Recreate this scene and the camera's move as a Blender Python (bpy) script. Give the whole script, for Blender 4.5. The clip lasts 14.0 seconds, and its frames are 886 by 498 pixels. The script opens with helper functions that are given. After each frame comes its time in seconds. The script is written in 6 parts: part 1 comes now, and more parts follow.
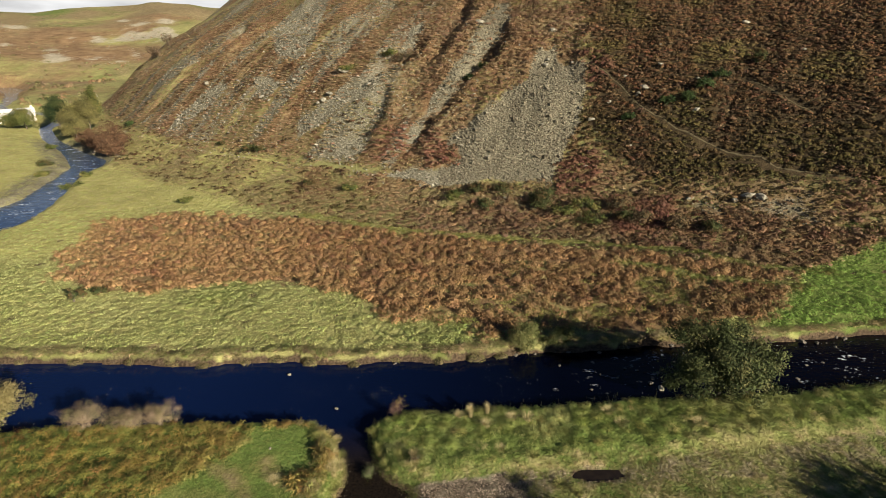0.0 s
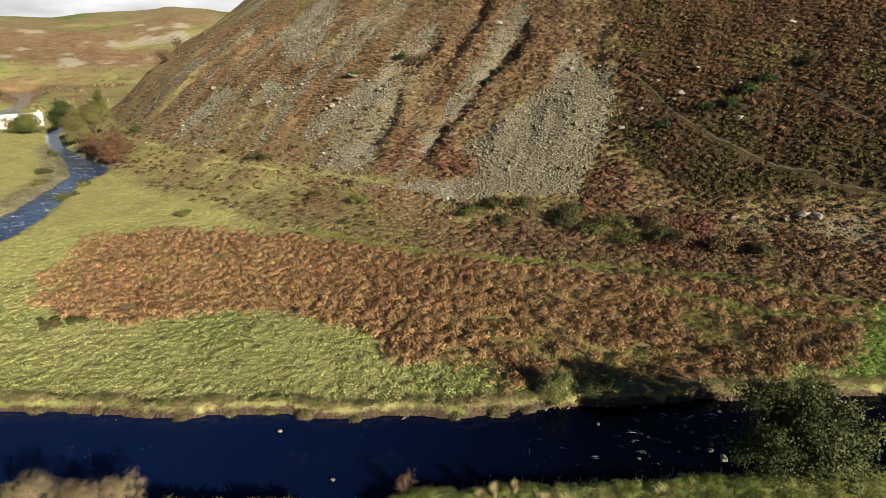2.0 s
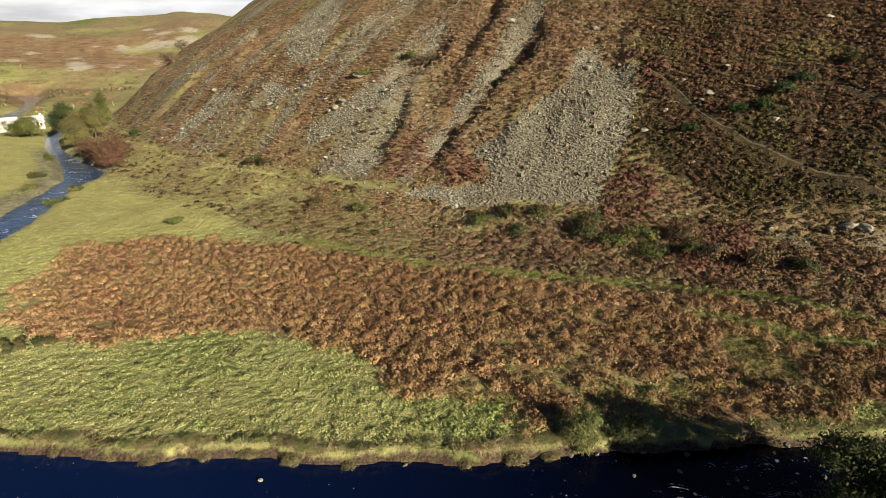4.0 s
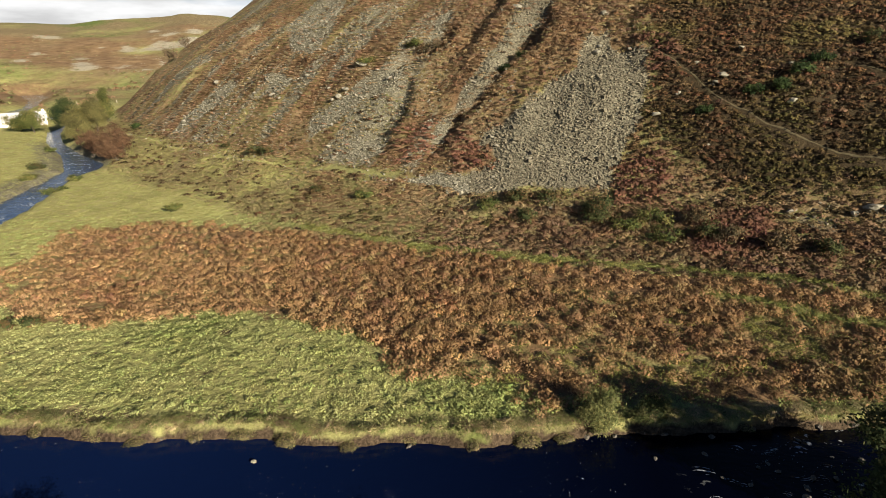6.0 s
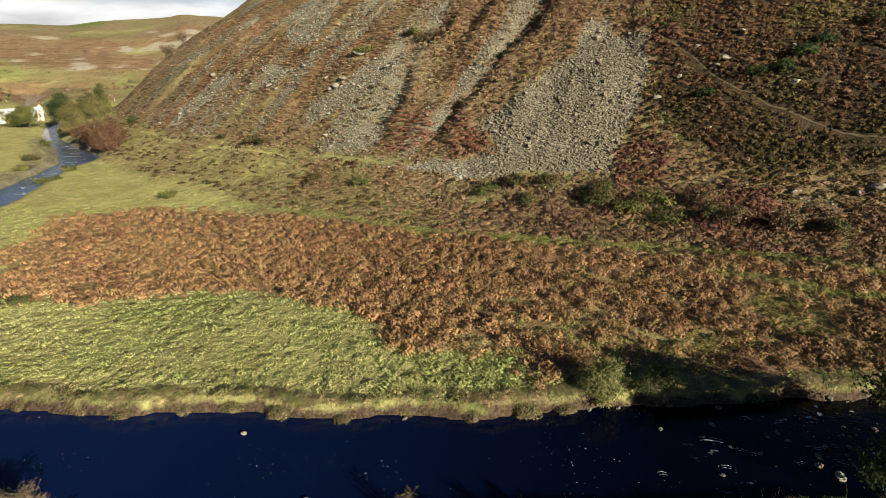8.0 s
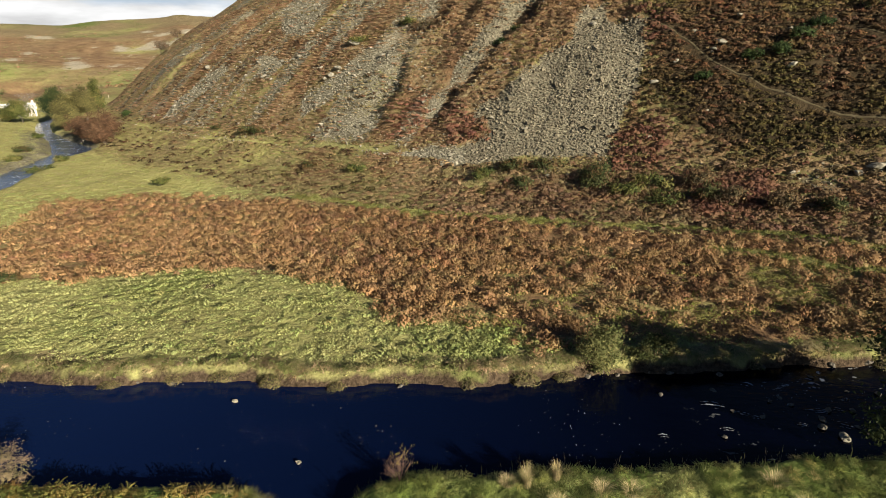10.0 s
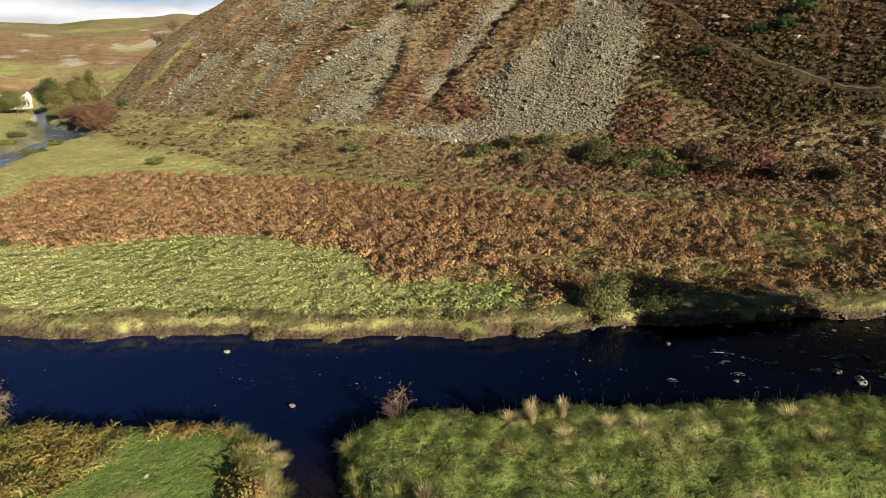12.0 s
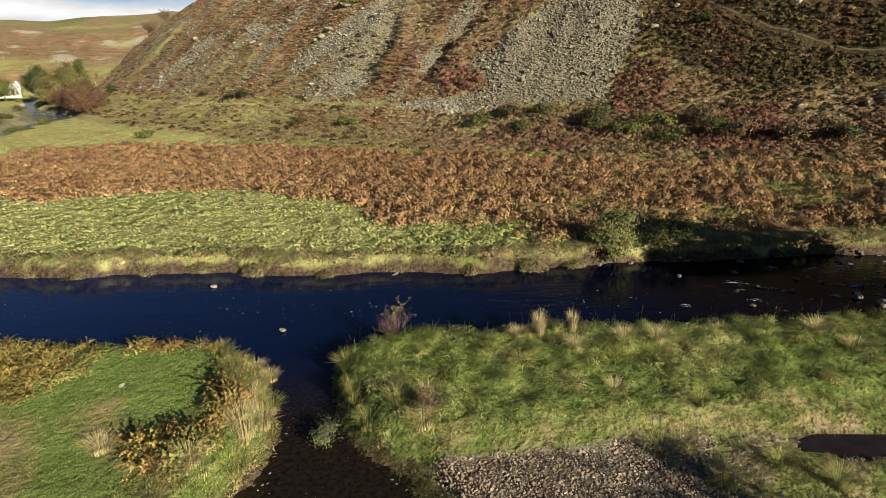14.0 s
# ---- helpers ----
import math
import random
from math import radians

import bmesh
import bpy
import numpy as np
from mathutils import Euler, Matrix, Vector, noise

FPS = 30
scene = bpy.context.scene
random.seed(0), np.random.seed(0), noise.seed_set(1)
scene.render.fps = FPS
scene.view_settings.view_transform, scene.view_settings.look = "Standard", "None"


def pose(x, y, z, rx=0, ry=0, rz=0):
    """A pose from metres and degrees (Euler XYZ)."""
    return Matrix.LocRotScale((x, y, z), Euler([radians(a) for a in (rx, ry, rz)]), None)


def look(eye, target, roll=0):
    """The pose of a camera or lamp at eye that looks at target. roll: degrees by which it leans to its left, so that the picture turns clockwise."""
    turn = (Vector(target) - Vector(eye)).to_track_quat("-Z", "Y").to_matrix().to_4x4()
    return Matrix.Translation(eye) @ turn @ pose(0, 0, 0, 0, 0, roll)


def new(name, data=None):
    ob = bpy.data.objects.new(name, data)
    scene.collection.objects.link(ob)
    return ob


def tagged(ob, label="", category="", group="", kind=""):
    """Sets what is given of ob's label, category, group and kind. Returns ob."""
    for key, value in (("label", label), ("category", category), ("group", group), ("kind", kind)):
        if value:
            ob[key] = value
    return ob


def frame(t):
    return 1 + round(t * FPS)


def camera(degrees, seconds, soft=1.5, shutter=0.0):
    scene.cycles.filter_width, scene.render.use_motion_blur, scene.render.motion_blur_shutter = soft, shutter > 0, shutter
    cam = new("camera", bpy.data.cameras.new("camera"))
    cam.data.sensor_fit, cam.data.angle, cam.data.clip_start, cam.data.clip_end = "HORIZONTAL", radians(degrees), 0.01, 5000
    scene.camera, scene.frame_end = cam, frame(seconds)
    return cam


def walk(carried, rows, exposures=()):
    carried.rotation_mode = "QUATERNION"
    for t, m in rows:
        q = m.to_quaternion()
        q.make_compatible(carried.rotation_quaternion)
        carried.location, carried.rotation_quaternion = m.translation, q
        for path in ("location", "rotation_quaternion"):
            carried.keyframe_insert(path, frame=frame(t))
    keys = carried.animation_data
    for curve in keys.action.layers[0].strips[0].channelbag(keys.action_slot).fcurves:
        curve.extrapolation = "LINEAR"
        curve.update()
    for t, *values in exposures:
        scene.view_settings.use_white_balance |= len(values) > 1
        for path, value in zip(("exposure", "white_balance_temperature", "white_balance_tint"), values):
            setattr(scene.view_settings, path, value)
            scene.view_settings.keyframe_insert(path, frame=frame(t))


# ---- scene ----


cam = camera(79.0, 14.0, 0.45)
METRES, EYE, TILT, LEAN, TURN = 30.0, 28.5, -21.5, 0.8, 0.0
ROWS = [
    (0.0, 0.0, 0.0, 0.0, 0.0, -0.0, -0.0),
    (0.5, -0.0023, 0.0538, 0.0215, 0.24, 0.07, -0.05),
    (1.0, -0.006, 0.1141, 0.0433, 0.65, 0.15, -0.17),
    (1.5, -0.0104, 0.1799, 0.0634, 1.06, 0.25, -0.32),
    (2.0, -0.0146, 0.2469, 0.0851, 1.35, 0.35, -0.4),
    (2.5, -0.0179, 0.3122, 0.1058, 1.57, 0.51, -0.48),
    (3.0, -0.0198, 0.3666, 0.1199, 1.79, 0.63, -0.55),
    (5.5, -0.0284, 0.5193, 0.0634, 2.51, 1.17, -0.81),
    (6.0, -0.0304, 0.5306, 0.0396, 2.58, 1.23, -0.79),
    (6.5, -0.0309, 0.542, 0.0181, 2.6, 1.3, -0.75),
    (7.0, -0.0298, 0.5531, -0.0014, 2.66, 1.37, -0.75),
    (7.5, -0.0281, 0.5627, -0.0192, 2.6, 1.42, -0.71),
    (8.0, -0.0262, 0.5711, -0.037, 2.52, 1.47, -0.66),
    (10.5, -0.0245, 0.6025, -0.1362, 2.06, 1.72, -0.5),
    (11.0, -0.0252, 0.6116, -0.1624, 1.99, 1.76, -0.48),
    (11.5, -0.0267, 0.6227, -0.1895, 1.98, 1.79, -0.46),
    (12.0, -0.0282, 0.6345, -0.2179, 1.97, 1.81, -0.44),
    (12.5, -0.0301, 0.6485, -0.2483, 1.93, 1.84, -0.41),
    (13.0, -0.0324, 0.6625, -0.2805, 1.82, 1.86, -0.37),
    (13.5, -0.0351, 0.6764, -0.3136, 1.7, 1.89, -0.32),
    (14.0, -0.0373, 0.6903, -0.3456, 1.43, 1.91, -0.21),
]
walk(cam, [(t, pose(0, 0, EYE, TILT, LEAN, TURN) @ pose(METRES * x, METRES * y, METRES * z, 90 + pitch, roll, yaw)) for t, x, y, z, yaw, pitch, roll in ROWS])

# ---- daylight: low autumn sun from behind the viewer's right ----
SUN_HIGH = 20.0
SHADOW_WAY = Vector((-0.685, 0.729, 0.0)).normalized()
sun = new("sun", bpy.data.lights.new("sun", "SUN"))
sun.data.energy, sun.data.angle, sun.data.color = 5.0, radians(0.6), (1.0, 0.88, 0.70)
down = SHADOW_WAY * math.cos(radians(SUN_HIGH)) - Vector((0, 0, math.sin(radians(SUN_HIGH))))
sun.matrix_world = look((60, -80, 60), Vector((60, -80, 60)) + down)
scene.view_settings.exposure = 1.2

world = bpy.data.worlds.new("sky")
scene.world = world
world.use_nodes = True
wn, wl = world.node_tree.nodes, world.node_tree.links
wn.clear()
sky = wn.new("ShaderNodeTexSky")
sky.sky_type, sky.sun_disc = "NISHITA", False
sky.sun_elevation = radians(SUN_HIGH)
sky.sun_rotation = math.atan2(-SHADOW_WAY.x, -SHADOW_WAY.y)
sky.air_density, sky.dust_density, sky.ozone_density = 1.0, 0.1, 3.0
sky.altitude = 3500
place = wn.new("ShaderNodeTexCoord")
spread = wn.new("ShaderNodeMapping")
spread.inputs["Scale"].default_value = (1.6, 1.6, 7.0)
wl.new(place.outputs["Generated"], spread.inputs["Vector"])
cloud = wn.new("ShaderNodeTexNoise")
cloud.inputs["Scale"].default_value, cloud.inputs["Detail"].default_value, cloud.inputs["Roughness"].default_value = 2.2, 6.0, 0.55
wl.new(spread.outputs["Vector"], cloud.inputs["Vector"])
split = wn.new("ShaderNodeSeparateXYZ")
wl.new(place.outputs["Generated"], split.inputs[0])
low = wn.new("ShaderNodeMapRange")
low.inputs["From Min"].default_value, low.inputs["From Max"].default_value = 0.02, 0.30
low.inputs["To Min"].default_value, low.inputs["To Max"].default_value = 0.40, -0.42
wl.new(split.outputs["Z"], low.inputs["Value"])
add = wn.new("ShaderNodeMath")
wl.new(cloud.outputs["Fac"], add.inputs[0])
wl.new(low.outputs["Result"], add.inputs[1])
cover = wn.new("ShaderNodeMapRange")
cover.inputs["From Min"].default_value, cover.inputs["From Max"].default_value = 0.44, 0.72
wl.new(add.outputs[0], cover.inputs["Value"])
mix = wn.new("ShaderNodeMix")
mix.data_type = "RGBA"
wl.new(cover.outputs["Result"], mix.inputs["Factor"])
wl.new(sky.outputs["Color"], mix.inputs["A"])
puffs = wn.new("ShaderNodeTexNoise")
puffs.inputs["Scale"].default_value, puffs.inputs["Detail"].default_value = 5.0, 5.0
wl.new(spread.outputs["Vector"], puffs.inputs["Vector"])
shade = wn.new("ShaderNodeMapRange")
shade.inputs["From Min"].default_value, shade.inputs["From Max"].default_value = 0.35, 0.65
shade.inputs["To Min"].default_value, shade.inputs["To Max"].default_value = 9.5, 15.0
wl.new(puffs.outputs["Fac"], shade.inputs["Value"])
wl.new(shade.outputs["Result"], mix.inputs["B"])
back = wn.new("ShaderNodeBackground")
back.inputs["Strength"].default_value = 0.03
wl.new(mix.outputs["Result"], back.inputs["Color"])
wl.new(back.outputs[0], wn.new("ShaderNodeOutputWorld").inputs[0])


# ---- the lie of the land ----
FAR_BANK = [(-140, 58), (-90, 50), (-60, 45.5), (-43, 44.1), (-24, 43.4), (-4.6, 43.0), (6, 44.0), (11.3, 44.7),
            (22, 45.9), (34, 46.6), (44.3, 47.3), (70, 50), (130, 62)]
NEAR_BANK = [(130, 52), (70, 43), (38, 38.6), (29, 37.6), (18, 37.05), (8, 36.2), (2.5, 35.6), (-1.5, 35.55), (-4.4, 35.2),
             (-6.1, 33.8), (-6.0, 32), (-5.2, 30), (-4.2, 28.9), (-2.9, 27.6), (-1.5, 25), (-1, 21), (-1, 15), (-9, 15),
             (-8.8, 21), (-8, 25.5), (-7.4, 27.5), (-7.4, 29.8), (-8.3, 32.1), (-9.7, 34), (-11.5, 34.5), (-17, 34.5),
             (-23, 34.3), (-31, 33.9), (-43, 32.6), (-60, 33.5), (-90, 38), (-140, 46)]
UPPER_RIVER = [(-140, 46), (-110, 52), (-84, 66), (-72, 78), (-70, 85), (-73, 95.6), (-76.5, 105.7), (-81, 116), (-83.5, 131), (-87, 138), (-97.5, 147.3), (-109, 158),
               (-122, 171.5), (-138, 192), (-146, 216), (-166, 241), (-194, 252), (-213, 271), (-232, 304), (-258, 340), (-274, 366), (-300, 392), (-312, 384), (-270, 340),
               (-247, 310), (-230, 285), (-218, 258), (-198, 241), (-172, 232), (-153, 214), (-146, 195), (-129, 172), (-108, 150), (-92, 130), (-89, 120), (-86, 110), (-83, 100.5), (-86, 88),
               (-96, 74), (-125, 60), (-160, 56)]
FOOT = [(-230, 420), (-180, 300), (-155, 245), (-135, 215), (-110, 181), (-90, 157), (-70, 139), (-45, 121), (-13, 100), (9, 89.2), (40, 73.5), (80, 50), (150, 22)]


def seg_distance(x, y, line):
    best = np.full(x.shape, 1e9)
    for (ax, ay), (bx, by) in zip(line[:-1], line[1:]):
        ux, uy = bx - ax, by - ay
        t = np.clip(((x - ax) * ux + (y - ay) * uy) / (ux * ux + uy * uy), 0, 1)
        best = np.minimum(best, (x - ax - t * ux) ** 2 + (y - ay - t * uy) ** 2)
    return np.sqrt(best)


def inside(x, y, poly):
    odd = np.zeros(x.shape, bool)
    for (ax, ay), (bx, by) in zip(poly, poly[1:] + poly[:1]):
        if ay != by:
            odd ^= ((ay > y) != (by > y)) & (x < (bx - ax) * (y - ay) / (by - ay) + ax)
    return odd


def area(x, y, poly):
    """Signed distance to a polygon, positive inside."""
    d = seg_distance(x, y, poly + poly[:1])
    return np.where(inside(x, y, poly), d, -d)


def ramp(a, b, v):
    t = np.clip((v - a) / (b - a), 0, 1)
    return t * t * (3 - 2 * t)


def hashed(i, j, seed):
    h = (i * 374761393 + j * 668265263 + seed * 974634777) & 0x7FFFFFFF
    h = ((h ^ (h >> 13)) * 1274126177) & 0x7FFFFFFF
    return ((h ^ (h >> 16)) & 0xFFFF) / 65535.0


def value(x, y, size, seed=0):
    """Smooth value noise, -1 to 1."""
    u, v = np.asarray(x) / size + 1000, np.asarray(y) / size + 1000
    i, j = np.floor(u).astype(np.int64), np.floor(v).astype(np.int64)
    a, b = u - i, v - j
    a, b = a * a * (3 - 2 * a), b * b * (3 - 2 * b)
    low = hashed(i, j, seed) * (1 - a) + hashed(i + 1, j, seed) * a
    top = hashed(i, j + 1, seed) * (1 - a) + hashed(i + 1, j + 1, seed) * a
    return 2 * (low * (1 - b) + top * b) - 1


def fractal(x, y, size, seed=0, octaves=4):
    return sum(value(x, y, size / 2 ** k, seed + 11 * k) / 2 ** k for k in range(octaves)) / 1.6


def lumps(x, y, step, seed):
    """How close to the middle of a lump, 1 at its middle and 0 in the gaps."""
    i, j = np.floor(x / step).astype(np.int64), np.floor(y / step).astype(np.int64)
    best = np.full(x.shape, 9.0)
    for a in (-1, 0, 1):
        for b in (-1, 0, 1):
            px = (i + a + 0.15 + 0.7 * hashed(i + a, j + b, seed)) * step
            py = (j + b + 0.15 + 0.7 * hashed(i + a, j + b, seed + 5)) * step
            best = np.minimum(best, np.hypot(x - px, y - py) / (step * (0.55 + 0.35 * hashed(i + a, j + b, seed + 9))))
    return ramp(1.0, 0.15, best)


RIVER = FAR_BANK + NEAR_BANK
# skyline of the far valley side: bearing and height
CREST = [(-60, 64), (-39.3, 65.5), (-36.8, 64.5), (-34.8, 63.5), (-33.8, 66.2), (-32.9, 68.4), (-30.9, 71), (-28.8, 72.6), (-27, 75), (-26.5, 77.6), (-25.6, 77.8), (-24.7, 76.5), (-23.3, 75.8), (-21.9, 72), (-10, 60)]
PUDDLE = (10.2, 28.65, 1.9, 0.6)  # middle and half widths
# gullies of the hillside from head to foot, with a steep wall on one side: line, depth, floor width
GULLIES = [([(6.1, 143.4), (3.0, 132.9), (-0.9, 125.5)], 1.9, 3.0),
           ([(12, 124), (8.7, 118.3), (2.2, 110.7), (-2.4, 109.1), (-6.5, 104.4), (-8.4, 101.5)], 1.9, 2.6),
           ([(-60, 180), (-69.7, 171.7), (-80.3, 174.9), (-90.3, 172), (-94, 166)], 2.2, 3.0),
           ([(-104, 224), (-120.1, 224.6), (-143, 236)], 2.4, 3.4),
           ([(-65.3, 187.5), (-70.4, 176.1)], 1.6, 2.4),
           ([(-12.4, 118.9), (-14.3, 115.5), (-16.9, 113.4), (-18.2, 109.9)], 1.3, 2.4),
           ([(-6.1, 130.4), (-11.9, 126.9)], 1.6, 3.0)]


def gully_side(x, y, line):
    """Metres to a line, and the side on which each place lies: above 0 by the steep wall."""
    best, side = np.full(x.shape, 1e9), np.zeros(x.shape)
    for (ax, ay), (bx, by) in zip(line[:-1], line[1:]):
        ux, uy = bx - ax, by - ay
        t = np.clip(((x - ax) * ux + (y - ay) * uy) / (ux * ux + uy * uy), 0, 1)
        off = np.hypot(x - ax - t * ux, y - ay - t * uy)
        near = off < best
        best, side = np.where(near, off, best), np.where(near, ux * (y - ay) - uy * (x - ax), side)
    return best, side


def bank_distance(x, y):
    """Metres to the water's edge, negative in the water."""
    wobble = 0.32 * fractal(x, y, 2.4, 5, 3) + 0.55 * fractal(x, 0 * y, 5.0, 8, 3) * ramp(40.5, 42, y) * ramp(60, 50, y)
    return -np.maximum(area(x, y, RIVER), area(x, y, UPPER_RIVER)) + wobble


def foot_distance(x, y):
    """Metres uphill from the hill's foot, negative on the flats."""
    d = area(x, y, FOOT + [(900, -300), (900, 420)])
    return d + 1.2 * fractal(x, y, 22, 3, 2)


def foot_place(x, y):
    """How far along the hill's foot a place lies, by its nearest point there."""
    best, place, run = np.full(x.shape, 1e9), np.zeros(x.shape), 0.0
    for (ax, ay), (bx, by) in zip(FOOT[:-1], FOOT[1:]):
        ux, uy = bx - ax, by - ay
        long = math.hypot(ux, uy)
        t = np.clip(((x - ax) * ux + (y - ay) * uy) / long ** 2, 0, 1)
        off = np.hypot(x - ax - t * ux, y - ay - t * uy)
        near = off < best
        best, place = np.where(near, off, best), np.where(near, run + t * long, place)
        run += long
    return place


def height(x, y):
    x, y = np.asarray(x, float), np.asarray(y, float)
    b, d = bank_distance(x, y), foot_distance(x, y)
    # meadow, with the low step up to the old terrace below the hill
    flat = 1.0 + 0.16 * fractal(x, y, 9, 1) + 2.7 * ramp(-8, 1, d) * ramp(-150, -90, x) + 0.5 * ramp(-30, -14, d) * ramp(-70, 10, x)
    flat += 0.5 * ramp(20, 60, x) * ramp(45, 70, y)
    flat += 0.10 * (lumps(x, y, 1.0, 97) - 0.4) * ramp(42, 44, y) * ramp(68, 60, y) * ramp(-75, -60, x) * ramp(60, 45, x)
    # near bank: lower shelf of shingle towards the viewer on the right of the creek
    near = ramp(38.5, 36, y - 0.09 * x) * ramp(60, 20, y)
    flat = flat * (1 - near) + near * (0.95 + 0.13 * fractal(x, y, 4, 2) + 0.28 * (lumps(x, y, 0.95, 105) - 0.4) * ramp(-6, -4, x) * ramp(28.3, 29.5, y - 0.11 * x))
    shelf = ramp(-4.5, -2.5, x) * ramp(29.4, 28.0, y - 0.13 * x)
    flat = flat - near * shelf * 0.5
    pool = np.hypot((x - PUDDLE[0]) / PUDDLE[2], (y - PUDDLE[1]) / PUDDLE[3]) + 0.10 * value(x, y, 0.9, 37)
    level = ramp(1.9, 1.15, pool)
    flat = flat * (1 - level) + level * (0.43 - 0.16 * ramp(1.1, 0.75, pool))
    # hill
    up = np.maximum(d, 0)
    up = np.where(d > 0, up * up / (up + 2.2), 0)
    rise = 150 * (1 - np.exp(-0.80 * up / 150)) + 1.9 * ramp(3, 22, d) * ramp(48, 34, d)
    rough = ramp(2, 12, d)
    along = foot_place(x, y)
    rise += rough * 0.8 * fractal(along, d * 0.22, 7, 35, 3) * (1 + 0.6 * ramp(-30, -60, x))
    rise += rough * (0.9 * fractal(x, y, 14, 7) + 0.4 * fractal(x, y, 4, 9, 3))
    for line, deep, wide in GULLIES:
        off, side = gully_side(x, y, line)
        off = np.abs(off + 1.0 * value(x, y, 2.6, 39) + 1.3 * value(x, y, 7.0, 40))
        cut = np.where(side > 0, np.exp(-(off / 1.3) ** 2) - 0.4 * np.exp(-((off - 3.0) / 1.8) ** 2), np.exp(-(off / wide) ** 2))
        rise -= deep * cut * rough * (0.75 + 0.5 * value(x, y, 9.0, 44))
    z = flat + rise
    # far valley side and moor
    bearing, reach = np.degrees(np.arctan2(x, y)), np.hypot(x, y)
    crest = np.interp(bearing, [p[0] for p in CREST], [p[1] for p in CREST])
    side = np.clip((reach - 470 - 35 * fractal(x, y, 160, 21, 3)) / 430, 0, 1)
    far = (crest - 3) * side ** 0.85 * (1 + 0.10 * fractal(x, y, 110, 23, 4) * ramp(1.0, 0.7, side) * ramp(0, 0.3, side))
    far += 2.5 * ramp(260, 460, reach) + 0.8 * fractal(x, y, 40, 29) * ramp(260, 320, reach) * ramp(1.0, 0.8, side)
    z = z + far * ramp(-40, -160, x) * ramp(250, 330, reach)
    # valley side behind the viewer
    z = z + 60 * ramp(-40, -900, y) + 40 * ramp(-500, -1500, x) * ramp(200, -200, y)
    # river bed and its banks
    steep = np.where(y > 40, ramp(0.0, 0.36, b), ramp(0.0, 0.95, b))
    bed = -0.75 * ramp(0, -2.2, b) + 0.1 * fractal(x, y, 1.2, 31, 3) * ramp(0, -1, b)
    creek = ramp(33.5, 30.5, y) * ramp(-12, -9, x) * ramp(1, -2, x)
    bed = bed * (1 - 0.86 * creek) - 0.02
    rim = np.minimum(z, np.where(y > 40, 0.86 + 0.10 * b + 0.05 * b * b, 0.75 + 0.28 * b + 0.03 * b * b) + 0.16 * fractal(x, y, 1.6, 33, 2))
    return np.where(b < 0, bed, rim * steep + (1 - steep) * bed)


# ---- materials ----
def material(name, rough=0.9):
    m = bpy.data.materials.new(name)
    m.use_nodes = True
    n, l = m.node_tree.nodes, m.node_tree.links
    b = n["Principled BSDF"]
    b.inputs["Roughness"].default_value = rough
    b.inputs["Specular IOR Level"].default_value = 0.25
    return m, n, l, b


def texture(n, l, size, detail=5.0, rough=0.6, stretch=None):
    """Noise with a feature size in metres, in the object's own space."""
    c = n.new("ShaderNodeTexCoord")
    t = n.new("ShaderNodeTexNoise")
    t.inputs["Scale"].default_value, t.inputs["Detail"].default_value, t.inputs["Roughness"].default_value = 1 / size, detail, rough
    if stretch:
        m = n.new("ShaderNodeMapping")
        m.inputs["Scale"].default_value = stretch
        l.new(c.outputs["Object"], m.inputs["Vector"])
        l.new(m.outputs["Vector"], t.inputs["Vector"])
    else:
        l.new(c.outputs["Object"], t.inputs["Vector"])
    return t.outputs["Fac"]


def graded(n, l, fac, stops):
    r = n.new("ShaderNodeValToRGB")
    r.color_ramp.elements[0].position, r.color_ramp.elements[0].color = stops[0][0], (*stops[0][1], 1)
    r.color_ramp.elements[1].position, r.color_ramp.elements[1].color = stops[-1][0], (*stops[-1][1], 1)
    for p, col in stops[1:-1]:
        r.color_ramp.elements.new(p).color = (*col, 1)
    l.new(fac, r.inputs["Fac"])
    return r.outputs["Color"]


def blend(n, l, fac, a, b, kind="MIX"):
    m = n.new("ShaderNodeMix")
    m.data_type, m.blend_type = "RGBA", kind
    for v, key in ((fac, "Factor"), (a, "A"), (b, "B")):
        if isinstance(v, (int, float)):
            m.inputs[key].default_value = v
        elif isinstance(v, tuple):
            m.inputs[key].default_value = (*v, 1)
        else:
            l.new(v, m.inputs[key])
    return m.outputs["Result"]


def ranged(n, l, v, a, b, lo=0.0, hi=1.0):
    r = n.new("ShaderNodeMapRange")
    r.inputs["From Min"].default_value, r.inputs["From Max"].default_value = a, b
    r.inputs["To Min"].default_value, r.inputs["To Max"].default_value = lo, hi
    l.new(v, r.inputs["Value"])
    return r.outputs["Result"]


def sums(n, l, op, a, b):
    m = n.new("ShaderNodeMath")
    m.operation = op
    for i, v in enumerate((a, b)):
        if isinstance(v, (int, float)):
            m.inputs[i].default_value = v
        else:
            l.new(v, m.inputs[i])
    return m.outputs[0]


def bumped(n, l, b, h, strength=0.5, dist=0.1):
    k = n.new("ShaderNodeBump")
    k.inputs["Strength"].default_value, k.inputs["Distance"].default_value = strength, dist
    l.new(h, k.inputs["Height"])
    l.new(k.outputs["Normal"], b.inputs["Normal"])


